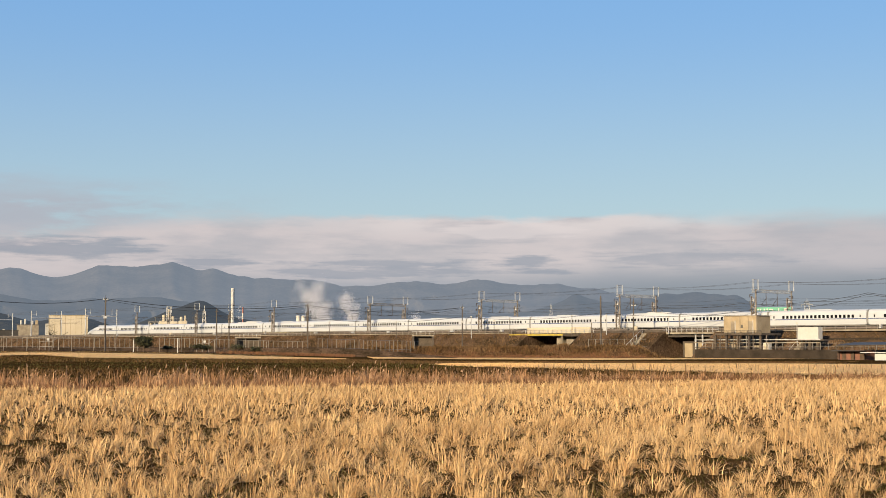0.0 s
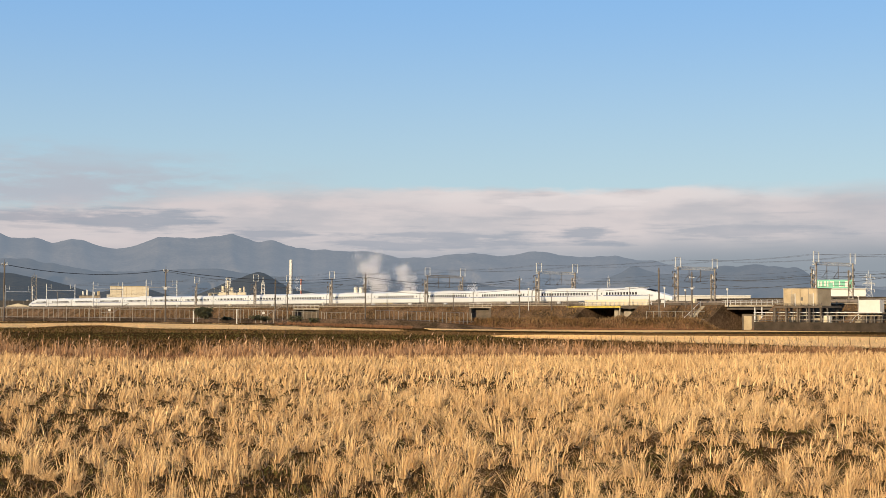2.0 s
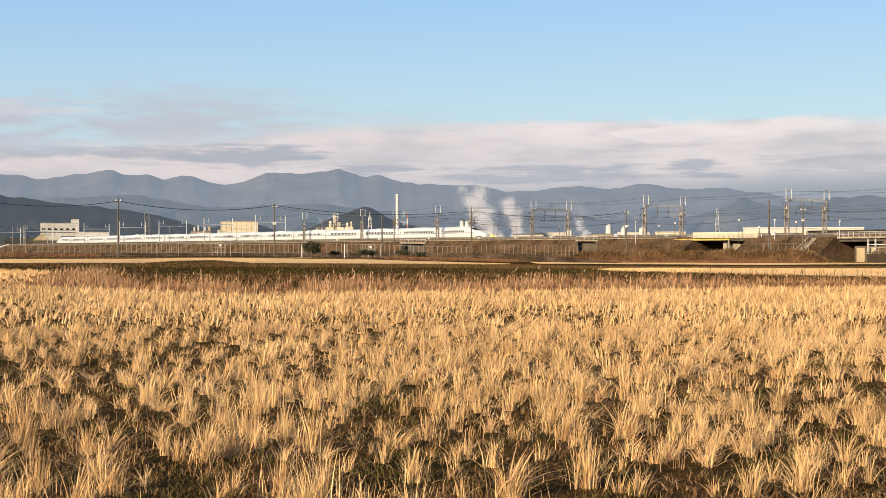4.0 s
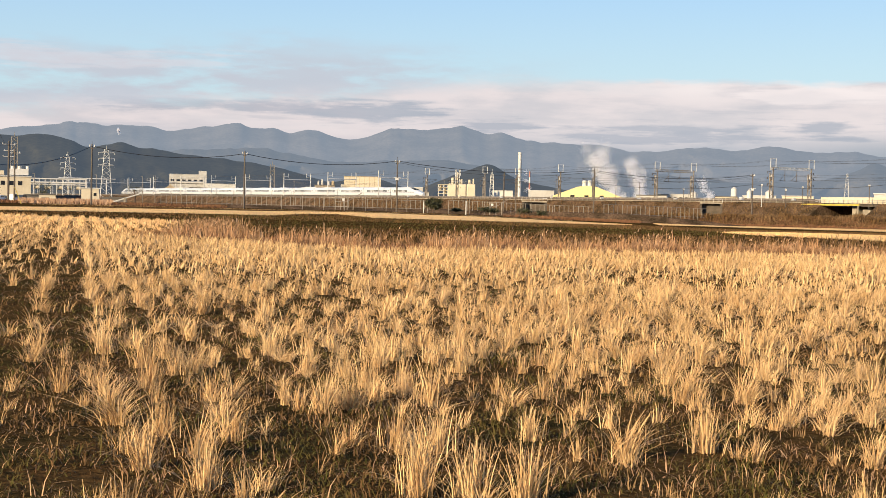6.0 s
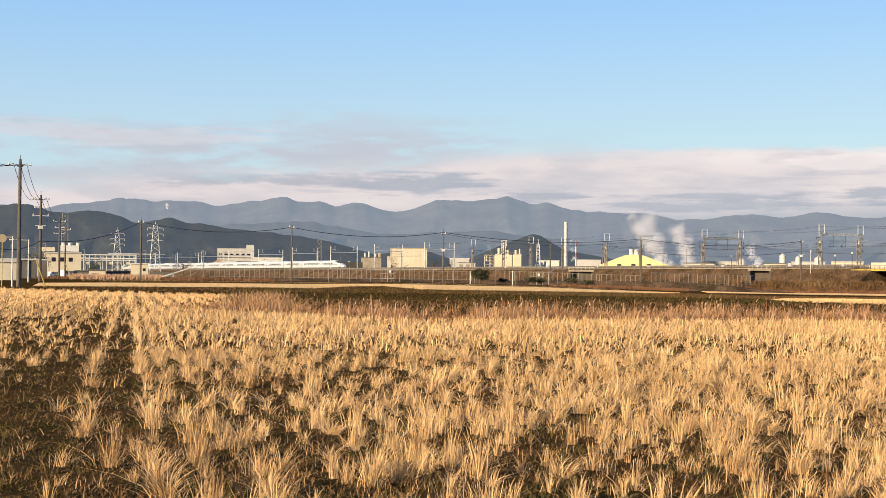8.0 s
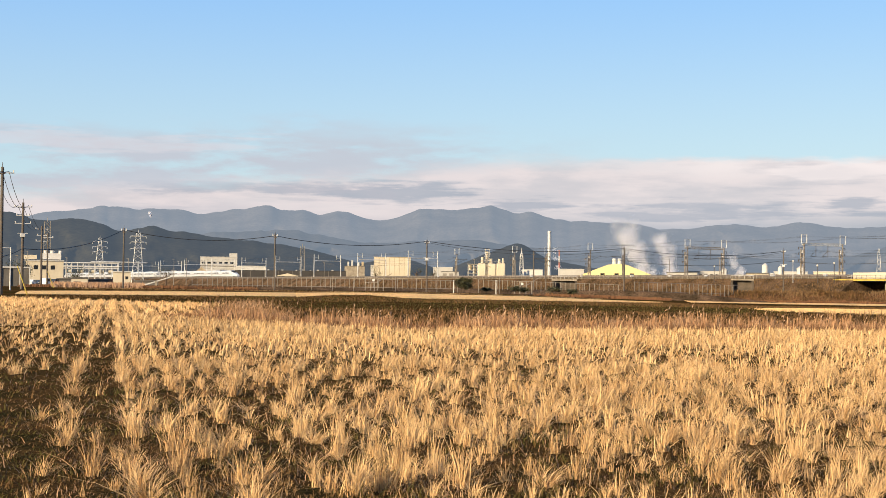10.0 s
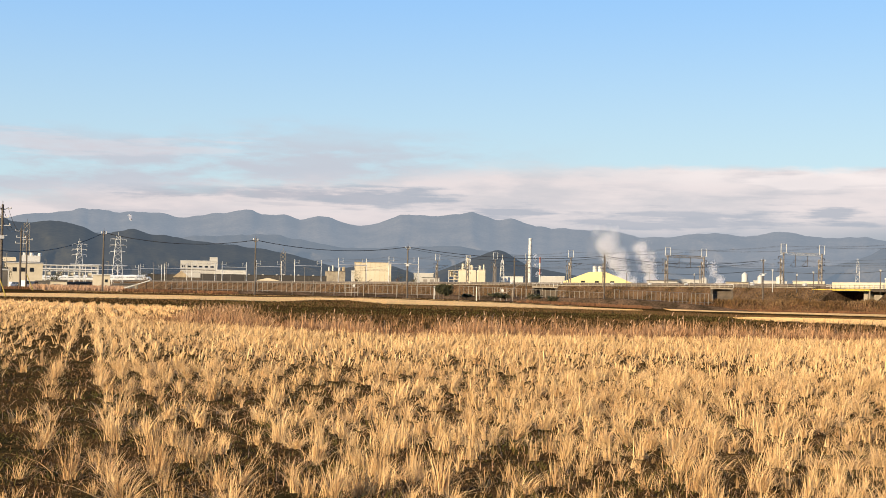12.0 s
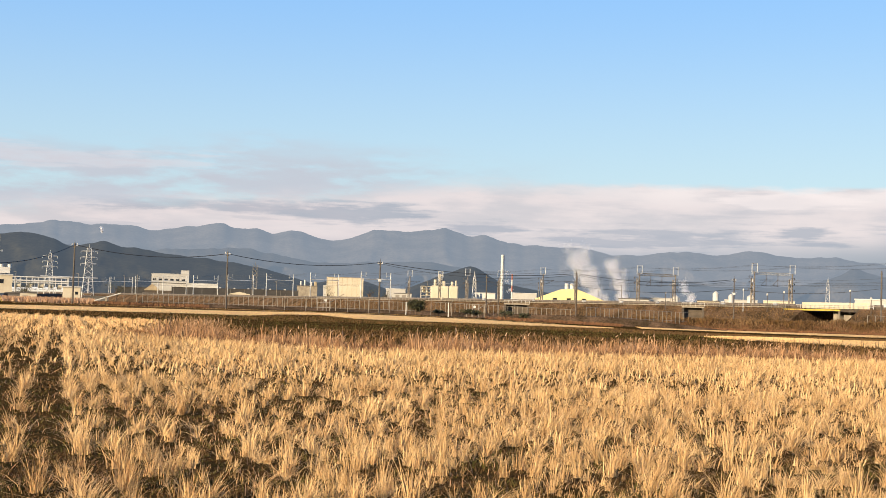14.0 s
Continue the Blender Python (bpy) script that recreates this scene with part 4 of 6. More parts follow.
def ridge(name, dist, depth, anchors, mat, rough, seed, label):
    """A hill range as a folded surface: crest angles come from a few anchors, spurs and gullies from noise."""
    az = np.linspace(anchors[0][0], anchors[-1][0], 640)
    el = np.interp(-az, [-a for a, _ in anchors], [e for _, e in anchors])
    el = np.convolve(np.pad(el, 2, mode="edge"), np.ones(5) / 5, "valid")
    rows = 24
    verts, faces = [], []
    for j in range(rows + 1):
        v = j / rows
        for i, a in enumerate(az):
            fold = noise.fractal(Vector((a * 0.5 + seed, v * 1.5, seed)), 1.0, 2.0, 5)
            crest = math.tan(math.radians(el[i])) * dist * (1 + rough * noise.fractal(Vector((a * 0.9, seed * 3.1, 0)), 1.0, 2.0, 6))
            h = crest * (v ** 0.9) * (1 + 0.5 * fold * (1 - v) * v * 2)
            rr = dist - depth * (1 - v) + depth * 0.5 * fold * (1 - v)
            t = math.radians(a)
            verts.append((-rr * math.sin(t), rr * math.cos(t), max(h, -2) + 0.5))
    n = len(az)
    for j in range(rows):
        for i in range(n - 1):
            a = j * n + i
            faces.append((a, a + 1, a + n + 1, a + n))
    me = bpy.data.meshes.new(name)
    me.from_pydata(verts, [], faces)
    me.materials.append(mat)
    me.polygons.foreach_set("use_smooth", [True] * len(me.polygons))
    tagged(new(name, me), label, "mountain", kind="structure")


# second colour of each: emission standing in for distance haze
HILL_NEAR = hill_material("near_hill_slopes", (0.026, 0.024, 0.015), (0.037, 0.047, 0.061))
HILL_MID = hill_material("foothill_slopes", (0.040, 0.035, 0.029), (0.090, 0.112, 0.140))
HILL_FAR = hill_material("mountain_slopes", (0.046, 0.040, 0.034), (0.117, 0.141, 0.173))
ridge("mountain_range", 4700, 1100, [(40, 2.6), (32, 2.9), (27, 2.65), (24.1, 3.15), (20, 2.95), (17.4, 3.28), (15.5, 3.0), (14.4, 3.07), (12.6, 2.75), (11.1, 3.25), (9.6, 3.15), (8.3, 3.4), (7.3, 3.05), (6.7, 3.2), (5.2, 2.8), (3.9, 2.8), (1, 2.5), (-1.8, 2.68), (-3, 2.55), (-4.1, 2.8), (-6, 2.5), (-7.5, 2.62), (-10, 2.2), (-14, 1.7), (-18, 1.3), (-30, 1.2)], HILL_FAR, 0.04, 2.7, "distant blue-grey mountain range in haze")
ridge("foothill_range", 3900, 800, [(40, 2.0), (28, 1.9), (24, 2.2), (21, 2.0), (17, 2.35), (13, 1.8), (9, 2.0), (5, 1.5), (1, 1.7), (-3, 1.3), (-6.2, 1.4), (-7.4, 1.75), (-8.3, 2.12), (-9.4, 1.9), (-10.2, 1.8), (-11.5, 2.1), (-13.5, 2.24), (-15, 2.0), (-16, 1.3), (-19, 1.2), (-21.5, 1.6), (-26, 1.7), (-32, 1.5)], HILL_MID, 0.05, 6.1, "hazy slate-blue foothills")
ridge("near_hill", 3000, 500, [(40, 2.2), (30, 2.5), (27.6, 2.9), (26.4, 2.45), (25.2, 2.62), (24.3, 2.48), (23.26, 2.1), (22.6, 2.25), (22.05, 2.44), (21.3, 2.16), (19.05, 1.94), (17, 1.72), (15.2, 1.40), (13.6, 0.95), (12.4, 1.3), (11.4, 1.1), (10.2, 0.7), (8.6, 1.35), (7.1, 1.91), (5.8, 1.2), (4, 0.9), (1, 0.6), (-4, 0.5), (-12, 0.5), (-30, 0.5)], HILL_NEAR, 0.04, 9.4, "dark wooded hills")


# ---------- lineside ----------
def facing(az, dist, z=None, dz=0.0):
    """A pose az degrees left of north at that distance, its x axis across the line of sight."""
    t = math.radians(az)
    x, y = -dist * math.sin(t), dist * math.cos(t)
    return pose(x, y, (ground_z(x, y) if z is None else z) + dz, 0, 0, az)


def railing(bm_unused, parent, s0, s1, off, z, h, mat, step=2.0):
    s = s0
    while s <= s1 + 0.01:
        part("post", boxm(s - 0.05, s + 0.05, off - 0.05, off + 0.05, z, z + h), mat, parent)
        s += step
    for k in (0.5, 1.0):
        part("handrail", boxm(s0, s1, off - 0.035, off + 0.035, z + h * k - 0.035, z + h * k + 0.035), mat, parent)


def build_bridges():
    a = holder("rail_underpass", TRACK, "concrete rail bridge over a farm road with yellow height guard", "bridge")
    s0, s1 = BRIDGE_A
    part("deck", boxm(s0 - 1, s1 + 1, -12.0, 6.4, 4.1, 4.86), CONCRETE_DARK, a, "dark concrete deck")
    part("parapet", boxm(s0 - 2.5, s1 + 1.3, 6.45, 6.75, 4.88, 6.4, 0.03), CREAM, a, "pale cream parapet panel")
    part("height_guard", boxm(s0 + 6, s1 + 7, 7.6, 7.9, 4.3, 4.68), YELLOW_BEAM, a, "faded yellow height guard beam")
    for s in (s0 + 6.2, s1 + 6.8):
        part("guard_post", boxm(s - 0.15, s + 0.15, 7.6, 7.9, -1.1, 4.3), CONCRETE, a, "grey guard post")
    part("pier", boxm(s0 + 8.6, s0 + 10.0, -10, 5.8, -1.2, 4.1), CONCRETE, a, "grey concrete pier")
    for k, s in enumerate((s0 - 0.8, s1 + 0.2)):
        part("abutment", boxm(s, s + 0.6, -12, 6.8, -1.2, 4.1), CONCRETE_DARK, a, "stained concrete abutment")
    part("wing_wall", boxm(s0 + 3.6, s0 + 6.0, 5.9, 6.4, -1.2, 3.4), CONCRETE, a, "pale concrete wing wall")
    railing(None, a, s0 - 4, s1 + 3, 7.1, 4.86, 0.95, STEEL, 1.6)
    b = holder("rail_underpass", TRACK, "steel girder rail bridge with a pale railing over a road", "bridge")
    s0, s1 = BRIDGE_B
    part("deck", boxm(s0 - 1, s1 + 1, -12.0, 6.8, 4.45, 4.86), CONCRETE, b, "pale deck edge")
    for o in (5.8, 2.5, -2.5, -6.5):
        part("girder", boxm(s0 - 0.5, s1 + 0.5, o - 0.2, o + 0.2, 3.75, 4.45), STEEL_DARK, b, "dark steel girder")
    for s in (s0 - 0.8, s1 + 0.1):
        part("abutment", boxm(s, s + 0.7, -12, 7.2, -1.2, 4.4), CONCRETE, b, "stained concrete abutment")
    part("side_wall", boxm(s1 - 9.9, s1 - 3.6, 4.6, 5.0, -1.2, 2.75), CONCRETE_DARK, b, "concrete wall with two doors")
    for s in (s1 - 9.6, s1 - 6.5):
        part("side_door", boxm(s, s + 2.3, 5.0, 5.08, -1.1, 2.3), BEIGE, b, "dull beige door")
    for s in (s0 + 1.0, s0 + 4.2, s0 + 6.2):
        part("prop", boxm(s, s + 0.3, 6.0, 6.3, -1.2, 4.4), STEEL, b, "pale steel prop")
    railing(None, b, s0 - 0.5, s1 + 1, 6.7, 4.86, 1.1, STEEL, 1.5)


build_bridges()


def build_hut():
    h = holder("equipment_hut", TRACK, "beige signalling equipment hut raised on concrete stilts", "hut")
    s0, s1, o0, o1 = 175.1, 183.7, 16.2, 21.0
    part("body", boxm(s0, s1, o0, o1, 4.4, 8.0, 0.05), BEIGE, h, "weathered beige panel box")
    part("roof", boxm(s0 - 0.15, s1 + 0.15, o0 - 0.15, o1 + 0.15, 7.99, 8.15, 0.04), CONCRETE, h, "flat grey roof slab")
    for s in (s0 + 0.1, s0 + 2.2, s0 + 4.3, s0 + 6.4, s1 - 0.1):
        part("panel_rib", boxm(s - 0.06, s + 0.06, o1, o1 + 0.09, 4.45, 7.95), CONCRETE, h)
    for s in (s0 + 1.6, s0 + 6.2):
        d = part("door", boxm(s - 0.5, s + 0.5, o1 - 0.02, o1 + 0.06, 4.5, 6.9), CONCRETE, h, "pale door")
        part("door_frame", boxm(s - 0.72, s - 0.56, o1, o1 + 0.10, 4.4, 7.05), WHITE, h)
    part("wall_vent", boxm(s0 + 3.6, s0 + 4.1, o1, o1 + 0.1, 5.5, 6.2), GREY_DARK, h, "small dark wall vent")
    part("platform", boxm(s0 - 2.2, s1 + 1.2, o0 - 0.5, o1 + 1.5, 3.95, 4.38), CONCRETE_DARK, h, "dark platform slab")
    railing(None, h, s0 - 2.0, s1 + 1.0, o1 + 1.35, 4.38, 0.55, STEEL_DARK, 1.7)
    for k in range(5):
        s = s0 - 1.6 + k * 2.9
        for o in (o0 + 0.2, o1 + 1.0):
            part("stilt", boxm(s - 0.2, s + 0.2, o - 0.2, o + 0.2, -1.2, 3.95), STEEL_DARK if k % 2 else CONCRETE_DARK, h, "stout stilt")
    for s, w, z in ((s0 - 0.4, 2.4, 1.7), (s0 + 2.9, 2.6, 1.5), (s0 + 6.6, 1.5, 1.9)):
        u = holder("cable_cabinet", TRACK, "pale trackside cable cabinet under the raised hut", "cabinet", "cabinets under the hut")
        part("body", boxm(s, s + w, 18.6, 19.8, -1.1, z, 0.05), CONCRETE, u)
        part("lid", boxm(s - 0.08, s + w + 0.08, 18.5, 19.9, z, z + 0.1), BEIGE, u)
        part("door", boxm(s + 0.2, s + w / 2 - 0.05, 19.8, 19.86, -0.2, z - 0.2), BEIGE, u)
    u = holder("cable_cabinet", TRACK, "white upright control cabinet beside the raised hut", "cabinet", "cabinets under the hut")
    part("body", boxm(172.0, 173.5, 20.2, 21.2, -0.9, 2.3, 0.04), WHITE, u)
    part("door", boxm(172.2, 173.3, 21.2, 21.26, -0.2, 2.1), CREAM, u)
    # plain white panel box on dark legs
    w = holder("switch_house", TRACK, "plain white switch house on dark concrete legs", "hut")
    part("body", boxm(163.5, 168.5, 14.4, 16.0, 3.05, 5.62, 0.05), WHITE, w)
    for s in (163.8, 165.7, 167.5):
        part("leg", boxm(s, s + 0.6, 14.8, 15.5, -1.2, 2.8), CONCRETE_DARK, w)
    part("platform", boxm(162.0, 169.5, 14.0, 16.4, 2.8, 3.04), CONCRETE_DARK, w)
    line_strip("compound_wall", [(24.3, -1.4), (24.3, 0.95), (24.0, 0.95), (24.0, -1.4)], 118, 189, WALL_DARK, "long dark stained concrete compound wall", "wall")
    line_strip("retaining_wall", [(10.2, -1.4), (10.2, 3.4), (9.9, 3.4), (9.9, -1.4)], 98, 197, WALL_DARK, "dark retaining wall under the railway bank", "wall")
    line_strip("track_kerb", [(8.6, 4.85), (8.6, 5.15), (7.9, 5.15), (7.9, 4.85)], 60, 172, CONCRETE, "pale concrete kerb beam along the bank", "kerb")
    line_strip("far_parapet", [(-11.6, 4.6), (-11.6, 6.75), (-12.0, 6.75), (-12.0, 4.6)], -100, 236, WALL_DARK, "dark noise parapet on the far side of the tracks", "wall")
    line_strip("near_parapet", [(7.0, 4.85), (7.0, 5.5), (6.75, 5.5), (6.75, 4.85)], 262, 1600, CONCRETE_DARK, "low dark concrete parapet at the track edge", "wall")


build_hut()


def build_shed():
    m = TRACK @ pose(141, 32, -1.05)
    sh = holder("farm_shed", m, "low rusty farm shed with dark sheet roof and white lean-to", "shed")
    part("body", boxm(0.8, 6.4, -2.0, 1.8, 0, 1.9), RUST, sh, "rusty sheet walls")
    bm = bmesh.new()
    loft(bm, [[(x, -3.2, z + 0.5), (x, 2.8, z), (x, 2.8, z + 0.12), (x, -3.2, z + 0.62)] for x, z in ((-4.5, 2.9), (6.2, 2.8))])
    part("roof", bm, ROOF_DARK, sh, "dark pitched sheet roof")
    part("lower_roof", boxm(0.2, 7.0, 1.8, 3.4, 1.75, 1.88), ROOF_DARK, sh)
    for x in (-4.2, -1.8, 0.6, 2.8, 6.0):
        part("post", boxm(x - 0.07, x + 0.07, 2.3, 2.44, 0, 2.8), BARK, sh)
    part("lean_to_roof", boxm(-5.3, 0.2, 1.9, 4.4, 1.45, 1.6), WHITE, sh, "white lean-to roof sheet")
    part("lean_to_wall", boxm(-5.1, -2.6, 2.2, 4.0, 0, 1.3), WHITE, sh, "white lean-to wall")
    for k in range(6):
        part("plank", boxm(1.0 + k * 0.95, 1.75 + k * 0.95, 1.84, 1.92, 0.1, 1.6), RUST if k % 2 else BARK, sh)


def build_vehicle(v, L, W, H, mat, truck=False):
    prof = [(0, 0.35), (0, 0.95), (0.12 * L, 1.0), (0.30 * L, H), (0.82 * L, H), (0.97 * L, 1.0), (L, 0.9), (L, 0.35)]
    if truck:
        prof = [(0, 0.4), (0, 1.0), (0.10 * L, H), (0.38 * L, H), (0.42 * L, 0.85), (L, 0.85), (L, 0.45)]
    bm = loft(bmesh.new(), [[(x - L / 2, o, z) for x, z in prof] for o in (-W / 2, W / 2)])
    bmesh.ops.recalc_face_normals(bm, faces=bm.faces[:])
    bmesh.ops.bevel(bm, geom=bm.edges[:], offset=0.05, segments=2, affect="EDGES")
    part("body", bm, mat, v, "painted body")
    if truck:
        part("side_window", boxm(-L / 2 + 0.13 * L, -L / 2 + 0.35 * L, -W / 2 - 0.01, W / 2 + 0.01, 1.1, H - 0.18), GLASS, v)
    else:
        part("side_window", boxm(-L / 2 + 0.28 * L, -L / 2 + 0.55 * L, -W / 2 - 0.01, W / 2 + 0.01, 1.02, H - 0.12), GLASS, v)
        part("rear_window", boxm(-L / 2 + 0.58 * L, -L / 2 + 0.82 * L, -W / 2 - 0.01, W / 2 + 0.01, 1.02, H - 0.12), GLASS, v)
    for x in (-0.31 * L, 0.31 * L):
        for o in (-W / 2, W / 2):
            wh = part("wheel", rodm((x, o - 0.09, 0.31), (x, o + 0.09, 0.31), 0.31, n=14), RUBBER, v, "black tyre")
            part("rim", rodm((x, o - 0.10, 0.31), (x, o + 0.10, 0.31), 0.18, n=10), STEEL, wh)
    for o in (-W / 2 + 0.25, W / 2 - 0.25):
        part("headlight", boxm(-L / 2 - 0.02, -L / 2 + 0.05, o - 0.15, o + 0.15, 0.68, 0.84), WHITE, v)


build_shed()


def build_fence(name, pts, h, step, label, mat=FENCE):
    f = holder(name, Matrix(), label, "fence")
    for (x0, y0), (x1, y1) in zip(pts, pts[1:]):
        L = math.hypot(x1 - x0, y1 - y0)
        n = max(1, int(L / step))
        rz = math.degrees(math.atan2(y1 - y0, x1 - x0))
        me = None
        for k in range(n):
            u = k / n
            x, y = x0 + (x1 - x0) * u, y0 + (y1 - y0) * u
            if me is None:
                me = part("post", boxm(-0.045, 0.045, -0.045, 0.045, -0.3, h), mat, f, "", at(x, y, FENCE_LIFT, rz)).data
            else:
                ob = new("post", me)
                ob.parent, ob.matrix_basis = f, at(x, y, FENCE_LIFT, rz)
        za, zb = ground_z(x0, y0) + FENCE_LIFT, ground_z(x1, y1) + FENCE_LIFT
        for k in (0.12, 0.97):
            part("rail", rodm((x0, y0, za + h * k), (x1, y1, zb + h * k), 0.04, n=4), mat, f)
    return f


# a low terrace carries the fences in front of the bank
def build_terrace():
    bm = bmesh.new()
    rings = []
    for k in range(60):
        u = k / 59
        x, y = -118 + u * 150, 262 + 30 * smooth01(u, 0, 0.55) + 8 * smooth01(u, 0.6, 1)
        g = ground_z(x, y) - 0.5
        w = 0.35 * noise.noise(Vector((u * 22, 0, 3)))
        top = g + (1.15 + 0.15 * w - g) * (1 - smooth01(u, 0.70, 0.99)) + 0.1
        rings.append([(x, y - 9 + w, g), (x, y - 6 + w, top - 0.1), (x, y + 45, top), (x, y + 46, g)])
    loft(bm, rings)
    bmesh.ops.recalc_face_normals(bm, faces=bm.faces[:])
    tagged(mesh_object("terrace", bm, BANK), "low earth terrace with dry grass before the railway", "bank", kind="structure")
    bm = bmesh.new()
    rings = []
    for k in range(90):
        u = k / 89
        x, y = -7 + u * 72, 321 - 16 * u
        g = ground_z(x, y) - 0.6
        w = noise.fractal(Vector((u * 14, 0, 7)), 1.0, 2.0, 4)
        top = 0.9 + 0.5 * u + 0.6 * w
        fade = smooth01(u, 0, 0.08) * (1 - smooth01(u, 0.9, 1.0))
        rings.append([(x, y - 7 + w, g), (x + 0.5 * w, y - 4, g + (top - g) * 0.55 * fade), (x, y - 1, g + (top - g) * fade), (x, y + 6, g + (top - g) * 0.9 * fade), (x, y + 12, g)])
    loft(bm, rings)
    bmesh.ops.recalc_face_normals(bm, faces=bm.faces[:])
    tagged(mesh_object("weed_bank", bm, WEEDY), "rough bank of rusty dry weeds below the railway", "bank", kind="structure")


build_terrace()


def build_bank_tufts():
    n = 9000
    u = np.random.rand(n)
    v = np.random.uniform(-6, 4, n)
    x, y = -7 + u * 72, 321 - 16 * u + v
    base = np.zeros((n, 3))
    for i in range(n):
        g = ground_z(x[i], 321 - 16 * u[i]) - 0.6
        top = 0.9 + 0.5 * u[i] + 0.6 * noise.fractal(Vector((u[i] * 14, 0, 7)), 1.0, 2.0, 4)
        fade = smooth01(u[i], 0, 0.08) * (1 - smooth01(u[i], 0.9, 1.0))
        rise = smooth01(v[i], -7.5, -0.5)
        base[i] = (x[i], y[i], g + (top - g) * fade * rise - 0.1)
    patch = soft_noise(x, y, 12.0, 91) + np.random.normal(0, 0.6, n)
    for name, mat, k, label in (("bank_tufts", BANK_STRAW, patch > 0.0, "tawny dry grass tufts on the weed bank"), ("bank_brush", STRAW_DARK, patch <= 0.0, "dark brown brush on the weed bank")):
        c = int(k.sum())
        blade_mesh(name, mat, base[k], np.random.uniform(0.4, 1.1, c), np.random.uniform(0.10, 0.28, c), np.random.uniform(0, 6.28, c), np.random.uniform(0.2, 0.9, c), 2, label, "grass")
    # straw-coloured mound by the pump house
    n = 6000
    az, d = np.radians(np.random.uniform(22.4, 26.0, n)), np.random.normal(262, 3.5, n)
    p = np.stack([-d * np.sin(az), d * np.cos(az)], 1)
    scatter_blades("mound_grass", PLUME, p, 1.0, 0.16, 0.4, "tall straw-coloured grass mound beside the pump house")


build_bank_tufts()
FENCE_LIFT = 0.55
build_fence("picket_fence", [(-100, 268), (-84, 278), (-46, 287)], 2.0, 1.0, "tall grey steel picket fence above the fields")
build_fence("picket_fence", [(-44, 287), (-14, 290)], 2.3, 1.0, "tall grey steel picket fence on the terrace")
FENCE_LIFT = 1.3
build_fence("picket_fence", [(-12, 296), (10, 316)], 2.3, 1.25, "grey steel picket fence below the railway bank")
FENCE_LIFT = 2.2
build_fence("wire_fence", [(49, 316), (61, 309)], 2.0, 1.6, "low grey wire fence on the bank")


def build_gate(az, dist, lift):
    g = holder("fence_gate", facing(az, dist, None, lift), "grey steel gate with a stair rail in the fence", "gate")
    for x in (-1.7, -0.6, 0.7, 1.9):
        part("post", boxm(x - 0.07, x + 0.07, -0.07, 0.07, -0.4, 2.3), MAST, g)
    for z in (0.3, 1.25, 2.2):
        part("rail", boxm(-1.7, 0.7, -0.05, 0.05, z - 0.05, z + 0.05), MAST, g)
    part("stair_rail", rodm((0.7, 0.1, 1.3), (3.6, 1.2, 3.1), 0.07, n=6), MAST, g, "sloping grey handrail")
    part("sign_plate", boxm(-0.35, 0.15, -0.12, -0.06, 1.45, 1.9), WHITE, g, "small plain white sign plate")


build_gate(13.05, 280, 0.55)
build_gate(6.9, 284, 0.55)
for k in range(15):
    az = 15.6 - 0.86 * k
    p = holder("fence_stake", facing(az, 279 + 9 * smooth01(-az, -15.6, -4), None, 0.4), "tall pale steel stake along the picket fence", "post", "fence stakes")
    part("stem", rodm((0, 0, -0.4), (0, 0, 2.5 + 0.3 * math.sin(k * 2.3)), 0.06, 0.05, n=6), MAST, p)
    part("cap", boxm(-0.08, 0.08, -0.08, 0.08, 2.1, 2.2), MAST, p)


def build_culvert(az, dist, w, z0, z1):
    c = holder("culvert_headwall", facing(az, dist, 0), "small concrete culvert with a pale deck and railing", "culvert")
    part("deck", boxm(-w / 2, w / 2, -1, 9, z0, z0 + 0.35), CONCRETE, c, "pale deck slab")
    part("opening", boxm(-w / 2 + 0.4, w / 2 - 0.4, 0.3, 9, -0.5, z0), CONCRETE_DARK, c, "dark opening wall")
    for x in (-w / 2, w / 2 - 0.5):
        part("cheek_wall", boxm(x, x + 0.5, -1.4, 6, -0.5, z0), CONCRETE_DARK, c, "stained cheek wall")
    n = int(w / 0.9)
    for k in range(n + 1):
        x = -w / 2 + k * w / n
        part("post", boxm(x - 0.03, x + 0.03, -0.95, -0.89, z0 + 0.35, z1), STEEL, c)
    part("handrail", boxm(-w / 2, w / 2, -0.96, -0.88, z1, z1 + 0.07), STEEL, c)


build_culvert(5.18, 318, 5.8, 3.3, 4.2)
build_culvert(-2.0, 330, 5.2, 3.9, 5.0)


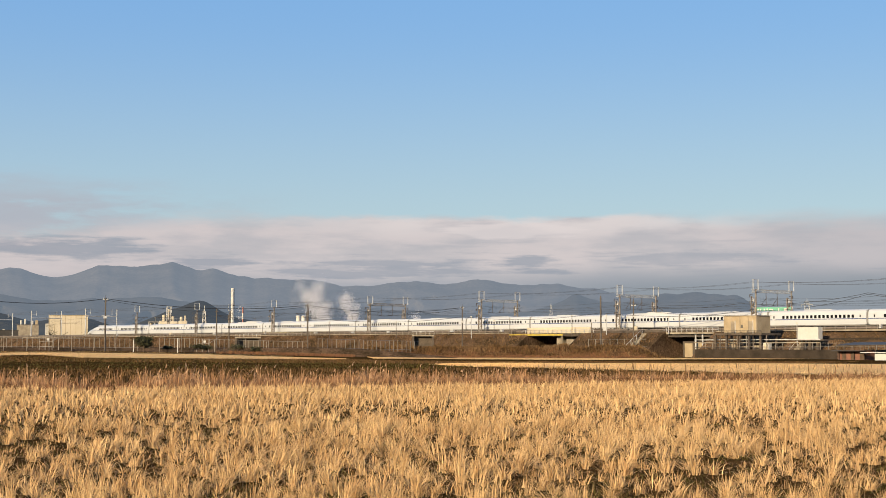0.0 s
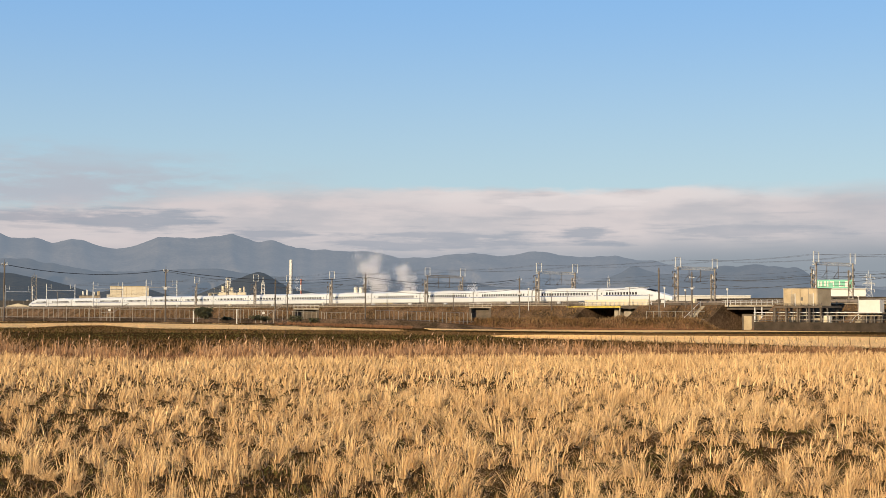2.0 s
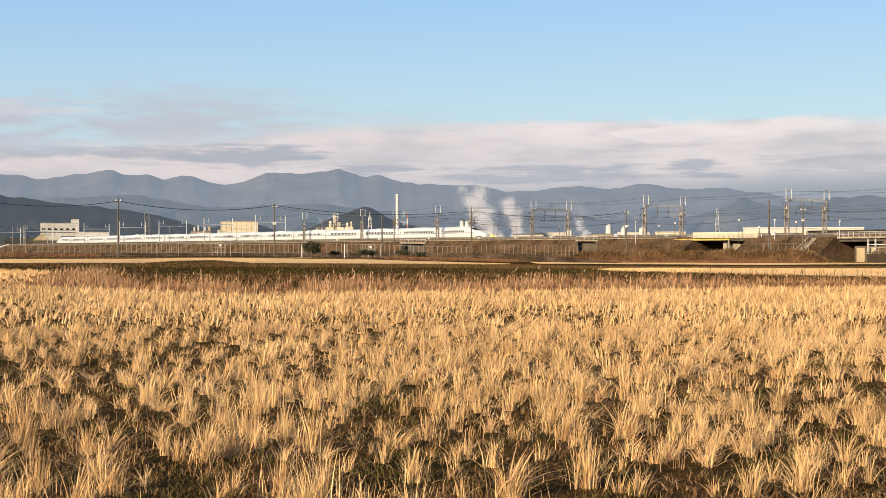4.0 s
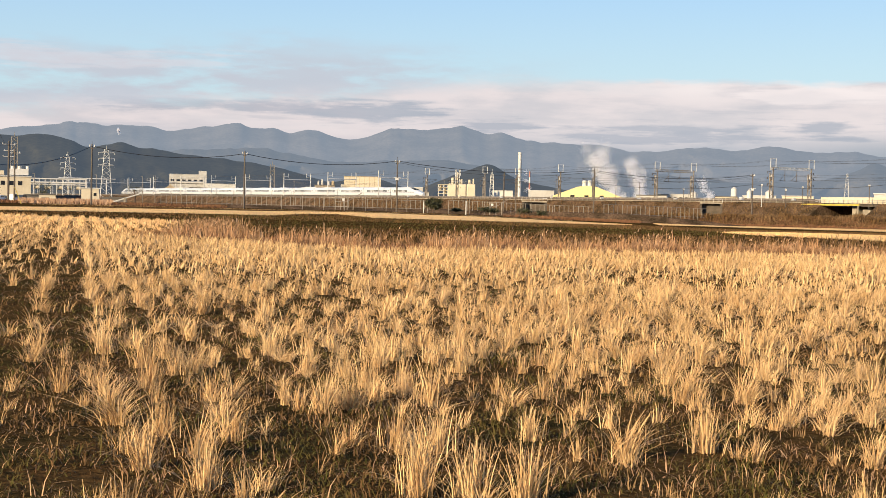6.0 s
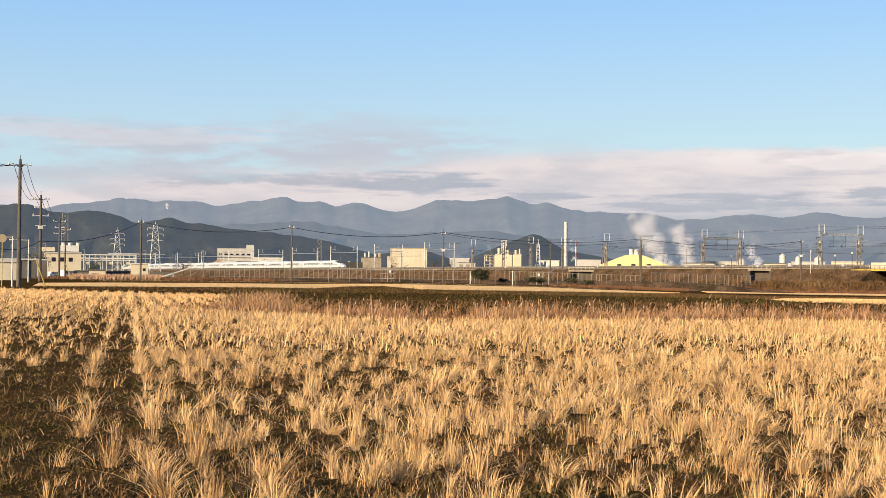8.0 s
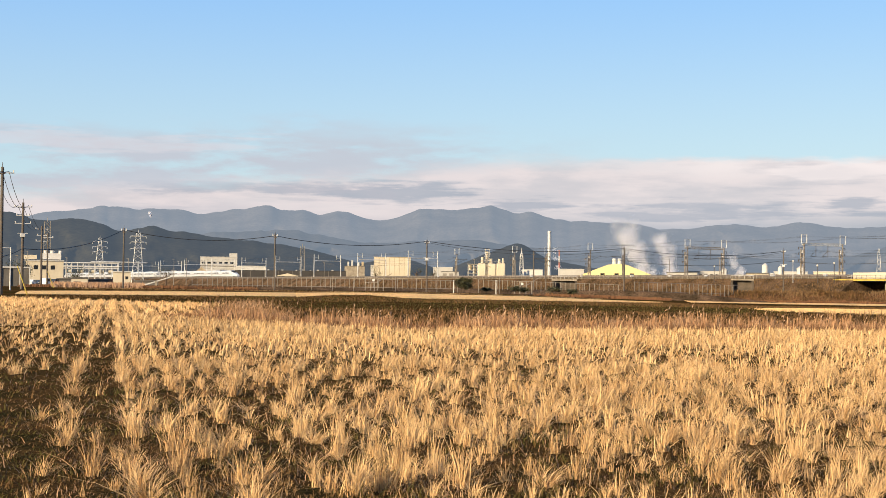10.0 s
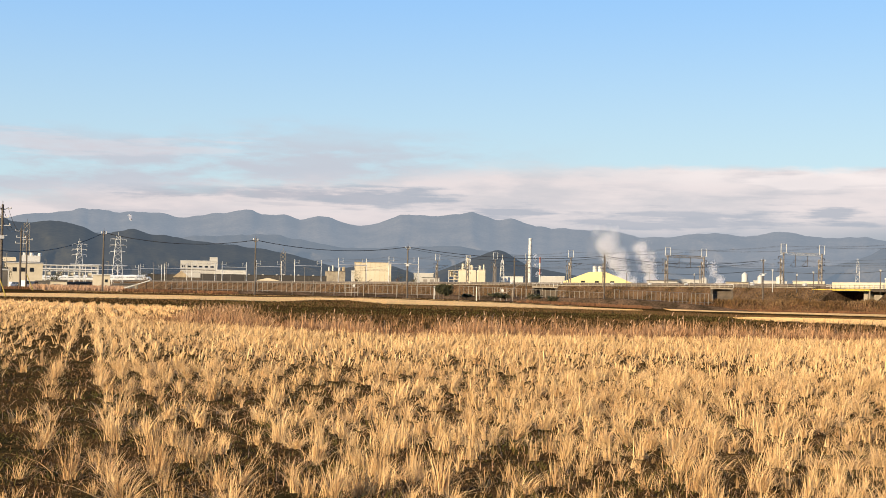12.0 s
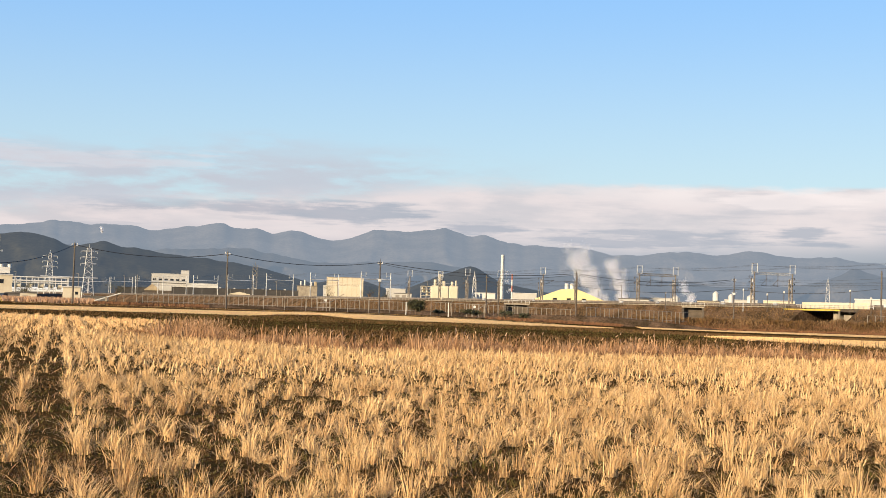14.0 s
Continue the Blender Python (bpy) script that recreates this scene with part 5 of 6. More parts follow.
# ---------- utility poles ----------
def build_pole(m, h, r=0.16, label="brown concrete utility pole with a cable clamp", arms=(), trafo=False, lean=0.0):
    p = holder("utility_pole", m, label, "utility pole")
    part("shaft", rodm((0, 0, -0.6), (lean, 0, h), r * 1.15, r * 0.75, n=10), POLE, p, "weathered brown shaft")
    for z, w in arms:
        a = part("cross_arm", boxm(-w / 2, w / 2, -0.05, 0.05, z - 0.05, z + 0.05), STEEL, p, "galvanised cross arm")
        for x in (-w / 2 + 0.1, 0.0, w / 2 - 0.1):
            part("insulator", rodm((x, 0, z + 0.05), (x, 0, z + 0.32), 0.07, 0.05, n=6), WHITE, a, "white porcelain insulator")
    part("clamp", boxm(-0.3, 0.3, -0.09, 0.09, h - 0.75, h - 0.6), STEEL_DARK, p)
    part("tip", rodm((lean, 0, h), (lean, 0, h + 0.5), 0.03), STEEL_DARK, p)
    if trafo:
        part("junction_box", boxm(-0.35, 0.35, -0.35, 0.0, h * 0.60, h * 0.60 + 0.5, 0.05), STEEL, p, "grey junction box")
        part("bracket", boxm(-0.7, 0.7, -0.06, 0.06, h * 0.60 + 0.5, h * 0.60 + 0.58), STEEL, p)
    return p


FIELD_POLES = [(23.20, 238, 9.9), (17.13, 247.5, 9.9), (10.87, 269, 9.9), (2.75, 292, 9.9), (-3.62, 330, 9.8)]
for k, (az, d, h) in enumerate(FIELD_POLES):
    build_pole(facing(az, d, None, 0.2 if k < 3 else (0.9 if k == 3 else 2.2)), h, 0.15, arms=((h - 0.4, 1.0),), trafo=k in (2, 4))
build_pole(facing(6.45, 292, None, 0.6), 8.6, 0.15, "short dark pole on the terrace")
build_pole(facing(5.95, 300, None, 0.6), 8.0, 0.12, "thin dark pole on the terrace")
build_pole(facing(-9.32, 330, None, 3.2), 11.2, 0.2, "tall dark brown pole on the railway bank")
build_pole(facing(-10.65, 332, None, 3.2), 10.4, 0.17, "dark pole with a small transformer on the bank", arms=((9.0, 1.2),), trafo=True)
WEST_POLES = [(27.92, 150, 13.2), (27.11, 200, 12.0), (26.38, 275, 11.6)]
for k, (az, d, h) in enumerate(WEST_POLES):
    build_pole(facing(az, d), h, 0.2, "tall brown utility pole with cross arms by the road", arms=((h - 0.6, 2.4), (h - 1.8, 1.8), (h - 2.9, 2.2))[: 1 if k == 0 else 3], trafo=k == 1)
build_pole(facing(26.15, 275), 10.2, 0.16, "tall brown utility pole with cross arms by the road", arms=((9.4, 2.0),))
for az, d, h in ((27.0, 150, 3.0), (25.95, 230, 2.6)):
    g = holder("guy_stay", facing(az, d), "yellow sleeved guy stay leaning to a pole", "stay")
    part("sleeve", rodm((0.35, 0, -0.2), (-0.75, 0, h), 0.07), YELLOW_BEAM, g)


def pole_top(az, d, z):
    t = math.radians(az)
    x, y = -d * math.sin(t), d * math.cos(t)
    return Vector((x, y, z))


def span(pts, sag, r, label="black sagging utility cable"):
    bm = bmesh.new()
    for a, b in zip(pts, pts[1:]):
        wire_between(bm, a, b, sag, r, 12)
    tagged(mesh_object("utility_cable", bm, WIRE), label, "cable")


tops = [pole_top(a, d, ground_z(-d * math.sin(math.radians(a)), d * math.cos(math.radians(a))) + h + e) for (a, d, h), e in zip(FIELD_POLES, (-0.1, -0.2, 0.0, 0.55, 1.9))]
span([pole_top(29.5, 175, 5.6), pole_top(27.11, 200, 6.2), tops[0]], 1.2, 0.055)
span(tops, 1.25, 0.055)
span([t - Vector((0, 0, 0.25)) for t in tops[2:]], 1.7, 0.03)
span([tops[3] - Vector((0, 0, 2.6)), tops[4] - Vector((0, 0, 2.2)), pole_top(-9.32, 330, 9.5), pole_top(-15.3, 325, 9.8), pole_top(-19.9, 322, 13.2), pole_top(-26, 318, 11.4)], 1.1, 0.045)
span([pole_top(-10.65, 332, 11.6), pole_top(-14.9, 326, 11.4), pole_top(-19.9, 322, 13.5), pole_top(-26, 318, 12.0)], 1.0, 0.045)
span([pole_top(-10.65, 332, 10.3), pole_top(-16.4, 326, 9.3), pole_top(-21.1, 322, 10.6), pole_top(-27, 318, 9.2)], 1.0, 0.04)
for k in range(3):
    span([pole_top(31.5, 118, 14.6 - 0.3 * k), pole_top(27.92 + 0.25 * (k - 1), 150, 13.0), pole_top(27.11 + 0.2 * (k - 1), 200, 12.2), pole_top(26.38 + 0.15 * (k - 1), 275, 12.0)], 1.6, 0.03, "thin black power line between poles")


def build_street_lamp(m, h):
    l = holder("street_lamp", m, "pale steel street lamp with a side arm", "street lamp")
    part("column", rodm((0, 0, -0.2), (0, 0, h), 0.1, 0.07, n=8), STEEL, l)
    part("arm", rodm((0, 0, h - 0.1), (-1.9, 0, h - 0.05), 0.05), STEEL, l)
    part("lantern", boxm(-2.5, -1.8, -0.15, 0.15, h - 0.15, h + 0.05, 0.04), WHITE, l, "pale lantern head")


build_street_lamp(facing(28.16, 150), 5.2)
build_street_lamp(facing(27.55, 190), 5.6)
mir = holder("traffic_mirror", facing(28.55, 150), "round yellow-rimmed traffic mirror on a post", "traffic mirror")
part("post", rodm((0, 0, -0.2), (0, 0, 4.6), 0.05), YELLOW_BEAM, mir)
part("mirror", rodm((0, -0.06, 5.0), (0, 0.06, 5.0), 0.42, n=20), BEIGE, mir, "round mirror face")


# ---------- lattice towers ----------
def build_tower(m, h, w, top, arms, mat, label, category="transmission tower", arm_w=6.0):
    t = holder("lattice_tower", m, label, category)
    for sx in (-1, 1):
        for sy in (-1, 1):
            part("leg", rodm((sx * w / 2, sy * w / 2, -1), (sx * top / 2, sy * top / 2, h), 0.22, 0.14, n=5), mat, t)
    n = 9
    bm = bmesh.new()
    for k in range(n):
        u, v = (k / n) ** 0.85, ((k + 1) / n) ** 0.85
        a, b = (w + (top - w) * u) / 2, (w + (top - w) * v) / 2
        for ax in range(4):
            c, s = (1, 0, -1, 0)[ax], (0, 1, 0, -1)[ax]
            def corner(q, side, z):
                return (c * q - s * side * q, s * q + c * side * q, z)
            rod(bm, corner(a, -1, u * h), corner(b, 1, v * h), 0.09, n=4)
            rod(bm, corner(a, 1, u * h), corner(b, -1, v * h), 0.09, n=4)
    part("bracing", bm, mat, t, "crossed steel bracing")
    part("peak", rodm((0, 0, h - 0.3), (0, 0, h + 2.2), 0.25, 0.06, n=5), mat, t)
    for u in arms:
        bm = bmesh.new()
        for sx in (-1, 1):
            rod(bm, (0, 0, h * u), (sx * arm_w / 2, 0, h * u + 0.1), 0.16, n=4)
            rod(bm, (0, 0, h * u + 1.0), (sx * arm_w / 2, 0, h * u + 0.1), 0.12, n=4)
            rod(bm, (sx * arm_w / 2, 0, h * u), (sx * arm_w / 2, 0, h * u - 1.3), 0.14, n=5)
        part("cross_arm", bm, mat, t)


build_tower(facing(26.17, 700, 0), 31.5, 3.6, 2.6, (), FENCE, "pale lattice radio mast", "radio mast")
build_tower(facing(24.13, 1000, 0), 33, 8.0, 1.6, (0.93, 0.82, 0.71), STEEL, "grey lattice transmission tower", arm_w=10)
build_tower(facing(22.63, 900, 0), 34, 8.0, 2.4, (0.93, 0.82, 0.70), STEEL, "pale grey lattice transmission tower", arm_w=10)
build_tower(facing(16.0, 900, 0), 27, 3.4, 2.6, (), FENCE, "narrow grey lattice mast", "radio mast")
build_tower(facing(-7.28, 1500, 0), 46, 7.0, 1.6, (), WHITE, "slender white lattice tower far off", arm_w=8)
build_tower(facing(-17.55, 900, 0), 30, 6.0, 2.4, (0.93, 0.8, 0.67), STEEL, "pale lattice transmission tower", arm_w=7)
build_tower(facing(-20.5, 1300, 0), 30, 6.0, 2.0, (0.93, 0.8), STEEL, "pale lattice transmission tower", arm_w=7)
build_tower(facing(6.95, 560, 0), 15.5, 2.4, 0.9, (), WHITE, "small white lattice mast", "radio mast")


# ---------- works and buildings beyond the railway ----------
def chimney(m, h, r, label, bands=False):
    c = holder("chimney_stack", m, label, "chimney")
    if bands:
        n = 7
        for k in range(n):
            part("band", rodm((0, 0, h * k / n), (0, 0, h * (k + 1) / n), r, r, n=12), (RED, WHITE)[k % 2] if k > 2 else WHITE, c)
    else:
        part("flue", rodm((0, 0, 0), (0, 0, h), r * 1.1, r, n=20), WHITE, c, "smooth white flue")
        part("rim", rodm((0, 0, h - 0.5), (0, 0, h + 0.15), r * 1.07, n=20), WHITE, c)
        part("ladder", boxm(-0.25, 0.25, -r * 1.15, -r * 1.02, 0, h), STEEL, c)
    return c


chimney(facing(5.81, 700, 0), 30.3, 0.9, "tall slim white chimney stack")
chimney(facing(5.40, 800, 0), 23.7, 0.42, "thin red and white banded chimney", True)


def block(name, m, w, d, h, mat, label, category, roof=None, windows=(), storeys=0, roofmat=None):
    b = holder(name, m, label, category)
    part("wall", boxm(-w / 2, w / 2, 0, d, -0.5, h), mat, b)
    part("roof", boxm(-w / 2 - 0.2, w / 2 + 0.2, -0.2, d + 0.2, h, h + 0.35, 0.05), roofmat or GREY, b)
    for x0, x1, z0, z1 in windows:
        part("window", boxm(x0, x1, -0.04, 0.1, z0, z1), GLASS, b)
    return b


# beige factory hall
b = block("factory_hall", facing(12.3, 900, 0), 23.8, 16, 20.6, CREAM, "windowless beige factory hall", "factory", roofmat=BEIGE)
# grey block added to give the hall its shaded west end
part("shaded_end", boxm(-14.0, -11.9, 1, 10, -0.5, 15.5), GREY, b, "pinkish grey block standing for the shaded end of the hall")
for k in range(8):
    part("cladding_rib", boxm(-11.5 + k * 3.2, -11.3 + k * 3.2, -0.08, 0.0, 0, 20.4), BEIGE, b)
# grey works with penthouse and white roof
b = block("office_block", facing(19.4, 1000, 0), 26, 20, 21.2, GREY, "grey works building with a roof penthouse", "factory", windows=[(-12 + 4 * k, -9.6 + 4 * k, 16.5, 17.8) for k in range(6)])
part("penthouse", boxm(7.5, 13, 3, 12, 21.4, 24.2), GREY, b)
part("band", boxm(-13.02, 13.02, -0.1, 0, 14.6, 15.2), GREY_DARK, b)
b = block("warehouse", facing(18.1, 985, 0), 21, 24, 14.8, WHITE, "long low white-roofed warehouse among works", "warehouse", roofmat=WHITE)
b = block("works_shed", facing(13.85, 900, 0), 13, 12, 14.5, CONCRETE, "low grey works sheds with ducts", "factory", roofmat=GREY_DARK)
for x, h in ((-4, 17.5), (-1.5, 18.4), (2.8, 17.2)):
    part("duct", rodm((x, 3, 14), (x, 3, h), 0.6, n=10), WHITE, b)
part("storage_drum", boxm(4.5, 6.3, 2, 6, 14.5, 17.6, 0.3), BEIGE, b)
# chemical plant: tanks, frame and tower
pl = holder("chemical_plant", facing(8.3, 800, 0), "cream chemical plant with tanks, pipe frames and a tower", "factory")
for x0, x1, h in ((-6.3, -1.6, 15.8), (-1.4, 4.2, 15.5), (4.4, 9.6, 15.9)):
    part("tank", boxm(x0, x1, 0, 7, 0, h, 0.5), CREAM, pl, "square cream tank")
for k in range(4):
    for x in (-12.0, -9.0, -6.6):
        part("column", boxm(x - 0.15, x + 0.15, 0.5 + k * 2, 0.8 + k * 2, 0, 15), WHITE, pl)
for z in (9.8, 11.6, 13.4, 15.0):
    part("floor_grid", boxm(-12.4, -6.3, 0, 7.5, z, z + 0.25), CREAM, pl)
for x, z0, z1, r in ((-8.4, 10.05, 13, 0.9), (-10.6, 11.85, 14.6, 0.8), (-3.8, 15.8, 19.2, 0.9), (1.2, 15.5, 18.4, 1.0), (6.0, 15.9, 18.2, 0.8), (8.2, 15.9, 18.9, 0.5)):
    part("vessel", rodm((x, 3, z0), (x, 3, z1), r, r * 0.9, n=12), CREAM, pl)
for x in (-2.2, 0.0):
    for y in (1.5, 3.5):
        part("tower_post", boxm(x - 0.14, x + 0.14, y, y + 0.28, 15, 23.8), WHITE, pl)
for z in (17.2, 19.4, 21.6, 23.6):
    part("tower_floor", boxm(-2.6, 0.4, 1.2, 4.0, z, z + 0.2), WHITE, pl)
part("tower_vessel", rodm((-1.1, 2.6, 16), (-1.1, 2.6, 22.6), 0.7, n=12), CREAM, pl)
part("rail_run", boxm(-6.0, 9.4, -0.1, 0.0, 16.9, 17.0), STEEL, pl)
block("pump_house", facing(10.2, 780, 0), 11, 9, 12.6, GREY, "small grey works sheds beside the plant", "factory", roofmat=WHITE)
block("store_house", facing(6.5, 820, 0), 12, 9, 12.4, WHITE, "low white storehouse by the chimney", "warehouse", roofmat=GREY)
block("store_house", facing(4.9, 820, 0), 15, 9, 12.9, GREY, "low grey storehouse with white roof", "warehouse", roofmat=WHITE)


def build_yellow_hall():
    y = holder("storage_hall", facing(3.05, 600, 0), "wide pale yellow gabled storage hall with two roof vents", "warehouse")
    L, R, apex, ridge_z, eave = -16.0, 16.2, 0.3, 12.4, 7.3
    bm = bmesh.new()
    loft(bm, [[(L, d, -0.5), (R, d, -0.5), (R, d, eave), (apex + 4, d, ridge_z - 0.3), (apex, d, ridge_z), (apex - 4, d, ridge_z - 0.35), (L, d, eave)] for d in (0, 40)])
    bmesh.ops.recalc_face_normals(bm, faces=bm.faces[:])
    part("gable", bm, YELLOW, y, "pale yellow gable wall")
    part("verge", boxm(L, R, -0.1, 0.0, 6.9, 7.1), CREAM, y)
    for x in (-1.0, 1.3):
        v = part("roof_vent", rodm((x, 6, 11.5), (x, 6, 14.7), 0.9, n=14), WHITE, y, "white round roof vent")
        part("vent_cap", rodm((x, 6, 14.7), (x, 6, 15.0), 1.1, 0.3, n=14), WHITE, v)
    for x in (-6, 0, 6.5):
        part("window", boxm(x - 0.9, x + 0.9, -0.05, 0.05, 7.6, 8.4), GLASS, y)


build_yellow_hall()

# pale sheds close behind the line, and the roof sign
block("transit_shed", facing(-10.65, 430, 0), 35, 14, 8.4, GREY, "long white-roofed transit shed behind the railway", "warehouse", roofmat=WHITE)
b = block("works_office", facing(-16.4, 420, 0), 15, 12, 10.3, WHITE, "white works office with a green roof sign", "office")
part("grey_band", boxm(-7.6, 7.6, -0.08, 0, 7.4, 8.4), GREY_DARK, b)
sg = part("roof_sign", boxm(-6.3, 4.2, 1.0, 1.4, 10.7, 13.2), GREEN, b, "green and white roof sign")
for x, w, z0, z1 in ((-5.6, 0.35, 11.2, 12.7), (-4.9, 0.35, 11.2, 12.7), (-3.8, 0.35, 11.3, 12.8), (-3.0, 0.3, 11.1, 12.8), (-1.9, 1.2, 12.4, 12.7), (-1.4, 0.3, 11.2, 12.4), (0.3, 0.35, 11.1, 12.8), (0.95, 0.9, 11.2, 11.5), (2.4, 1.2, 11.1, 12.8)):
    part("sign_bar", boxm(x - w / 2, x + w / 2, 0.9, 1.0, z0, z1), WHITE, sg)
for x in (-6.5, -2.5, 1.0, 4.3):
    part("sign_strut", boxm(x - 0.1, x + 0.1, 1.2, 1.5, 10.3, 13.3), STEEL, b)
lt = holder("water_tower", facing(-22.78, 900, 0), "white round water tower with a dark gallery", "tower")
part("shaft", rodm((0, 0, 0), (0, 0, 26), 2.0, 1.4, n=16), WHITE, lt)
part("gallery", rodm((0, 0, 26), (0, 0, 27), 2.2, n=16), GREY_DARK, lt)
part("head", rodm((0, 0, 27), (0, 0, 31.5), 1.6, 0.5, n=16), WHITE, lt)
for az, d, w, h, mat, nm in ((-18.6, 800, 24, 12.5, GREY, "grey"), (-20.6, 700, 30, 11.2, WHITE, "white"), (-24.0, 600, 40, 10.2, GREY, "grey"), (-3.9, 700, 16, 10.9, GREY, "grey"), (-0.6, 680, 20, 10.5, GREY, "white"), (-5.4, 560, 12, 9.1, CREAM, "cream")):
    block("works_building", facing(az, d, 0), w, 12, h, mat, "low %s works building beyond the tracks" % nm, "factory", windows=[(-w / 2 + 1 + 2.6 * k, -w / 2 + 2.4 + 2.6 * k, h - 2.4, h - 1.2) for k in range(int(w / 2.8))])
for az, d, r, h in ((-2.9, 640, 1.4, 14.0), (-4.3, 620, 1.8, 12.6), (-3.5, 640, 1.1, 13.0), (-1.3, 640, 1.5, 11.8)):
    tk = holder("process_tank", facing(az, d, 0), "round white process tank with a cone top", "tank")
    part("shell", rodm((0, 0, -0.5), (0, 0, h - 1), r, n=18), WHITE, tk)
    part("cone_top", rodm((0, 0, h - 1), (0, 0, h), r * 1.03, 0.2, n=18), GREY, tk)

# ---------- the west end: works, road and cars ----------
b = block("works_building", facing(26.25, 420, 0), 10.6, 14, 7.8, CREAM, "pale works building with roof structures", "factory", windows=[(-5.5 + 2.4 * k, -4.3 + 2.4 * k, 5.4, 6.6) for k in range(4)])
part("roof_house", boxm(-1.0, 4.6, 2, 9, 8.4, 10.2), WHITE, b)
part("roof_house", boxm(-6.0, -2.2, 2, 8, 8.4, 9.6), CREAM, b)
for x in (0.2, 2.1, 4.4):
    part("roof_tank", rodm((x, 3, 10.1), (x, 3, 11.0), 0.55, n=12), WHITE, b)
part("lower_wing", boxm(-10.5, -5.5, 0.2, 9, -0.5, 5.2), WHITE, b)
b = block("open_shed", facing(28.3, 290, None), 15, 12, 3.6, GREY_DARK, "dark open-fronted shed with pale columns", "shed", roofmat=GREY)
for k in range(9):
    part("column", boxm(-7.4 + k * 1.85, -7.2 + k * 1.85, -0.25, -0.05, -0.3, 3.6), WHITE, b)
b = block("garden_wall_house", facing(30.2, 215, None), 17, 8, 2.6, CREAM, "low cream building behind a wall", "house", roofmat=GREY)
ga = holder("gate_house", facing(23.25, 300, None), "small cream pump house with a flat roof", "hut")
part("wall", boxm(-1.8, 1.8, 0, 3.4, -0.4, 3.2), CREAM, ga)
part("roof", boxm(-2.0, 2.0, -0.2, 3.6, 3.2, 3.4), WHITE, ga)
part("window", boxm(0.7, 1.3, -0.04, 0.06, 1.7, 2.3), GLASS, ga)


def build_rack():
    r = holder("pipe_rack", facing(24.7, 900, 0) @ Matrix.Scale(1.75, 4), "long pale pipe rack on slim columns", "pipe rack")
    for k in range(12):
        part("column", boxm(-10.6 + k * 2.0 - 0.12, -10.6 + k * 2.0 + 0.12, 0, 0.24, -0.5, 8.0), WHITE, r)
    for z, rad in ((8.2, 0.22), (6.9, 0.28), (6.2, 0.18)):
        part("pipe", rodm((-11, 0.1, z), (12, 0.1, z), rad, n=8), WHITE, r, "pale pipe")
    part("pipe", rodm((2.0, 0.1, 8.7), (22, 0.1, 8.6), 0.2, n=8), STEEL, r, "grey pipe")
    for x in (-6.5, -2.5, 1.5, 5.0, 8.0):
        part("drum", rodm((x, 1.2, 5.2), (x + 1.7, 1.2, 5.2), 0.8, n=12), CREAM, r)


build_rack()
for az, d, mat, L, W, H, lab in ((26.75, 345, CAR_WHITE, 4.3, 1.7, 1.5, "white parked hatchback"), (26.2, 340, CAR_WHITE, 3.4, 1.48, 1.85, "small white parked van"), (26.45, 350, CAR_DARK, 4.4, 1.7, 1.45, "dark parked car"), (25.9, 345, CAR_DARK, 4.4, 1.75, 1.7, "dark green parked wagon")):
    v = holder("car", facing(az, d) @ pose(0, 0, 0, 0, 0, 72), lab + " beside the road", "car", "parked cars")
    build_vehicle(v, L, W, H, mat)
bt = holder("barrier_pole", facing(21.9, 300), "long pale slanting barrier pole beside the pump house", "barrier")
part("pole", rodm((-2.8, 0, 0.4), (3.0, 0, 2.3), 0.14, n=6), WHITE, bt)
part("stand", boxm(-0.2, 0.2, -0.2, 0.2, -0.3, 1.4), CONCRETE, bt)
for az, d, h in ((8.0, 262, 2.6), (9.75, 262, 2.3)):
    mk = holder("marker_post", facing(az, d), "plain white marker post at the field edge", "post")
    part("stake", boxm(-0.09, 0.09, -0.09, 0.09, -0.2, h), WHITE, mk)
    part("cap", boxm(-0.11, 0.11, -0.11, 0.11, h, h + 0.08), STEEL, mk)


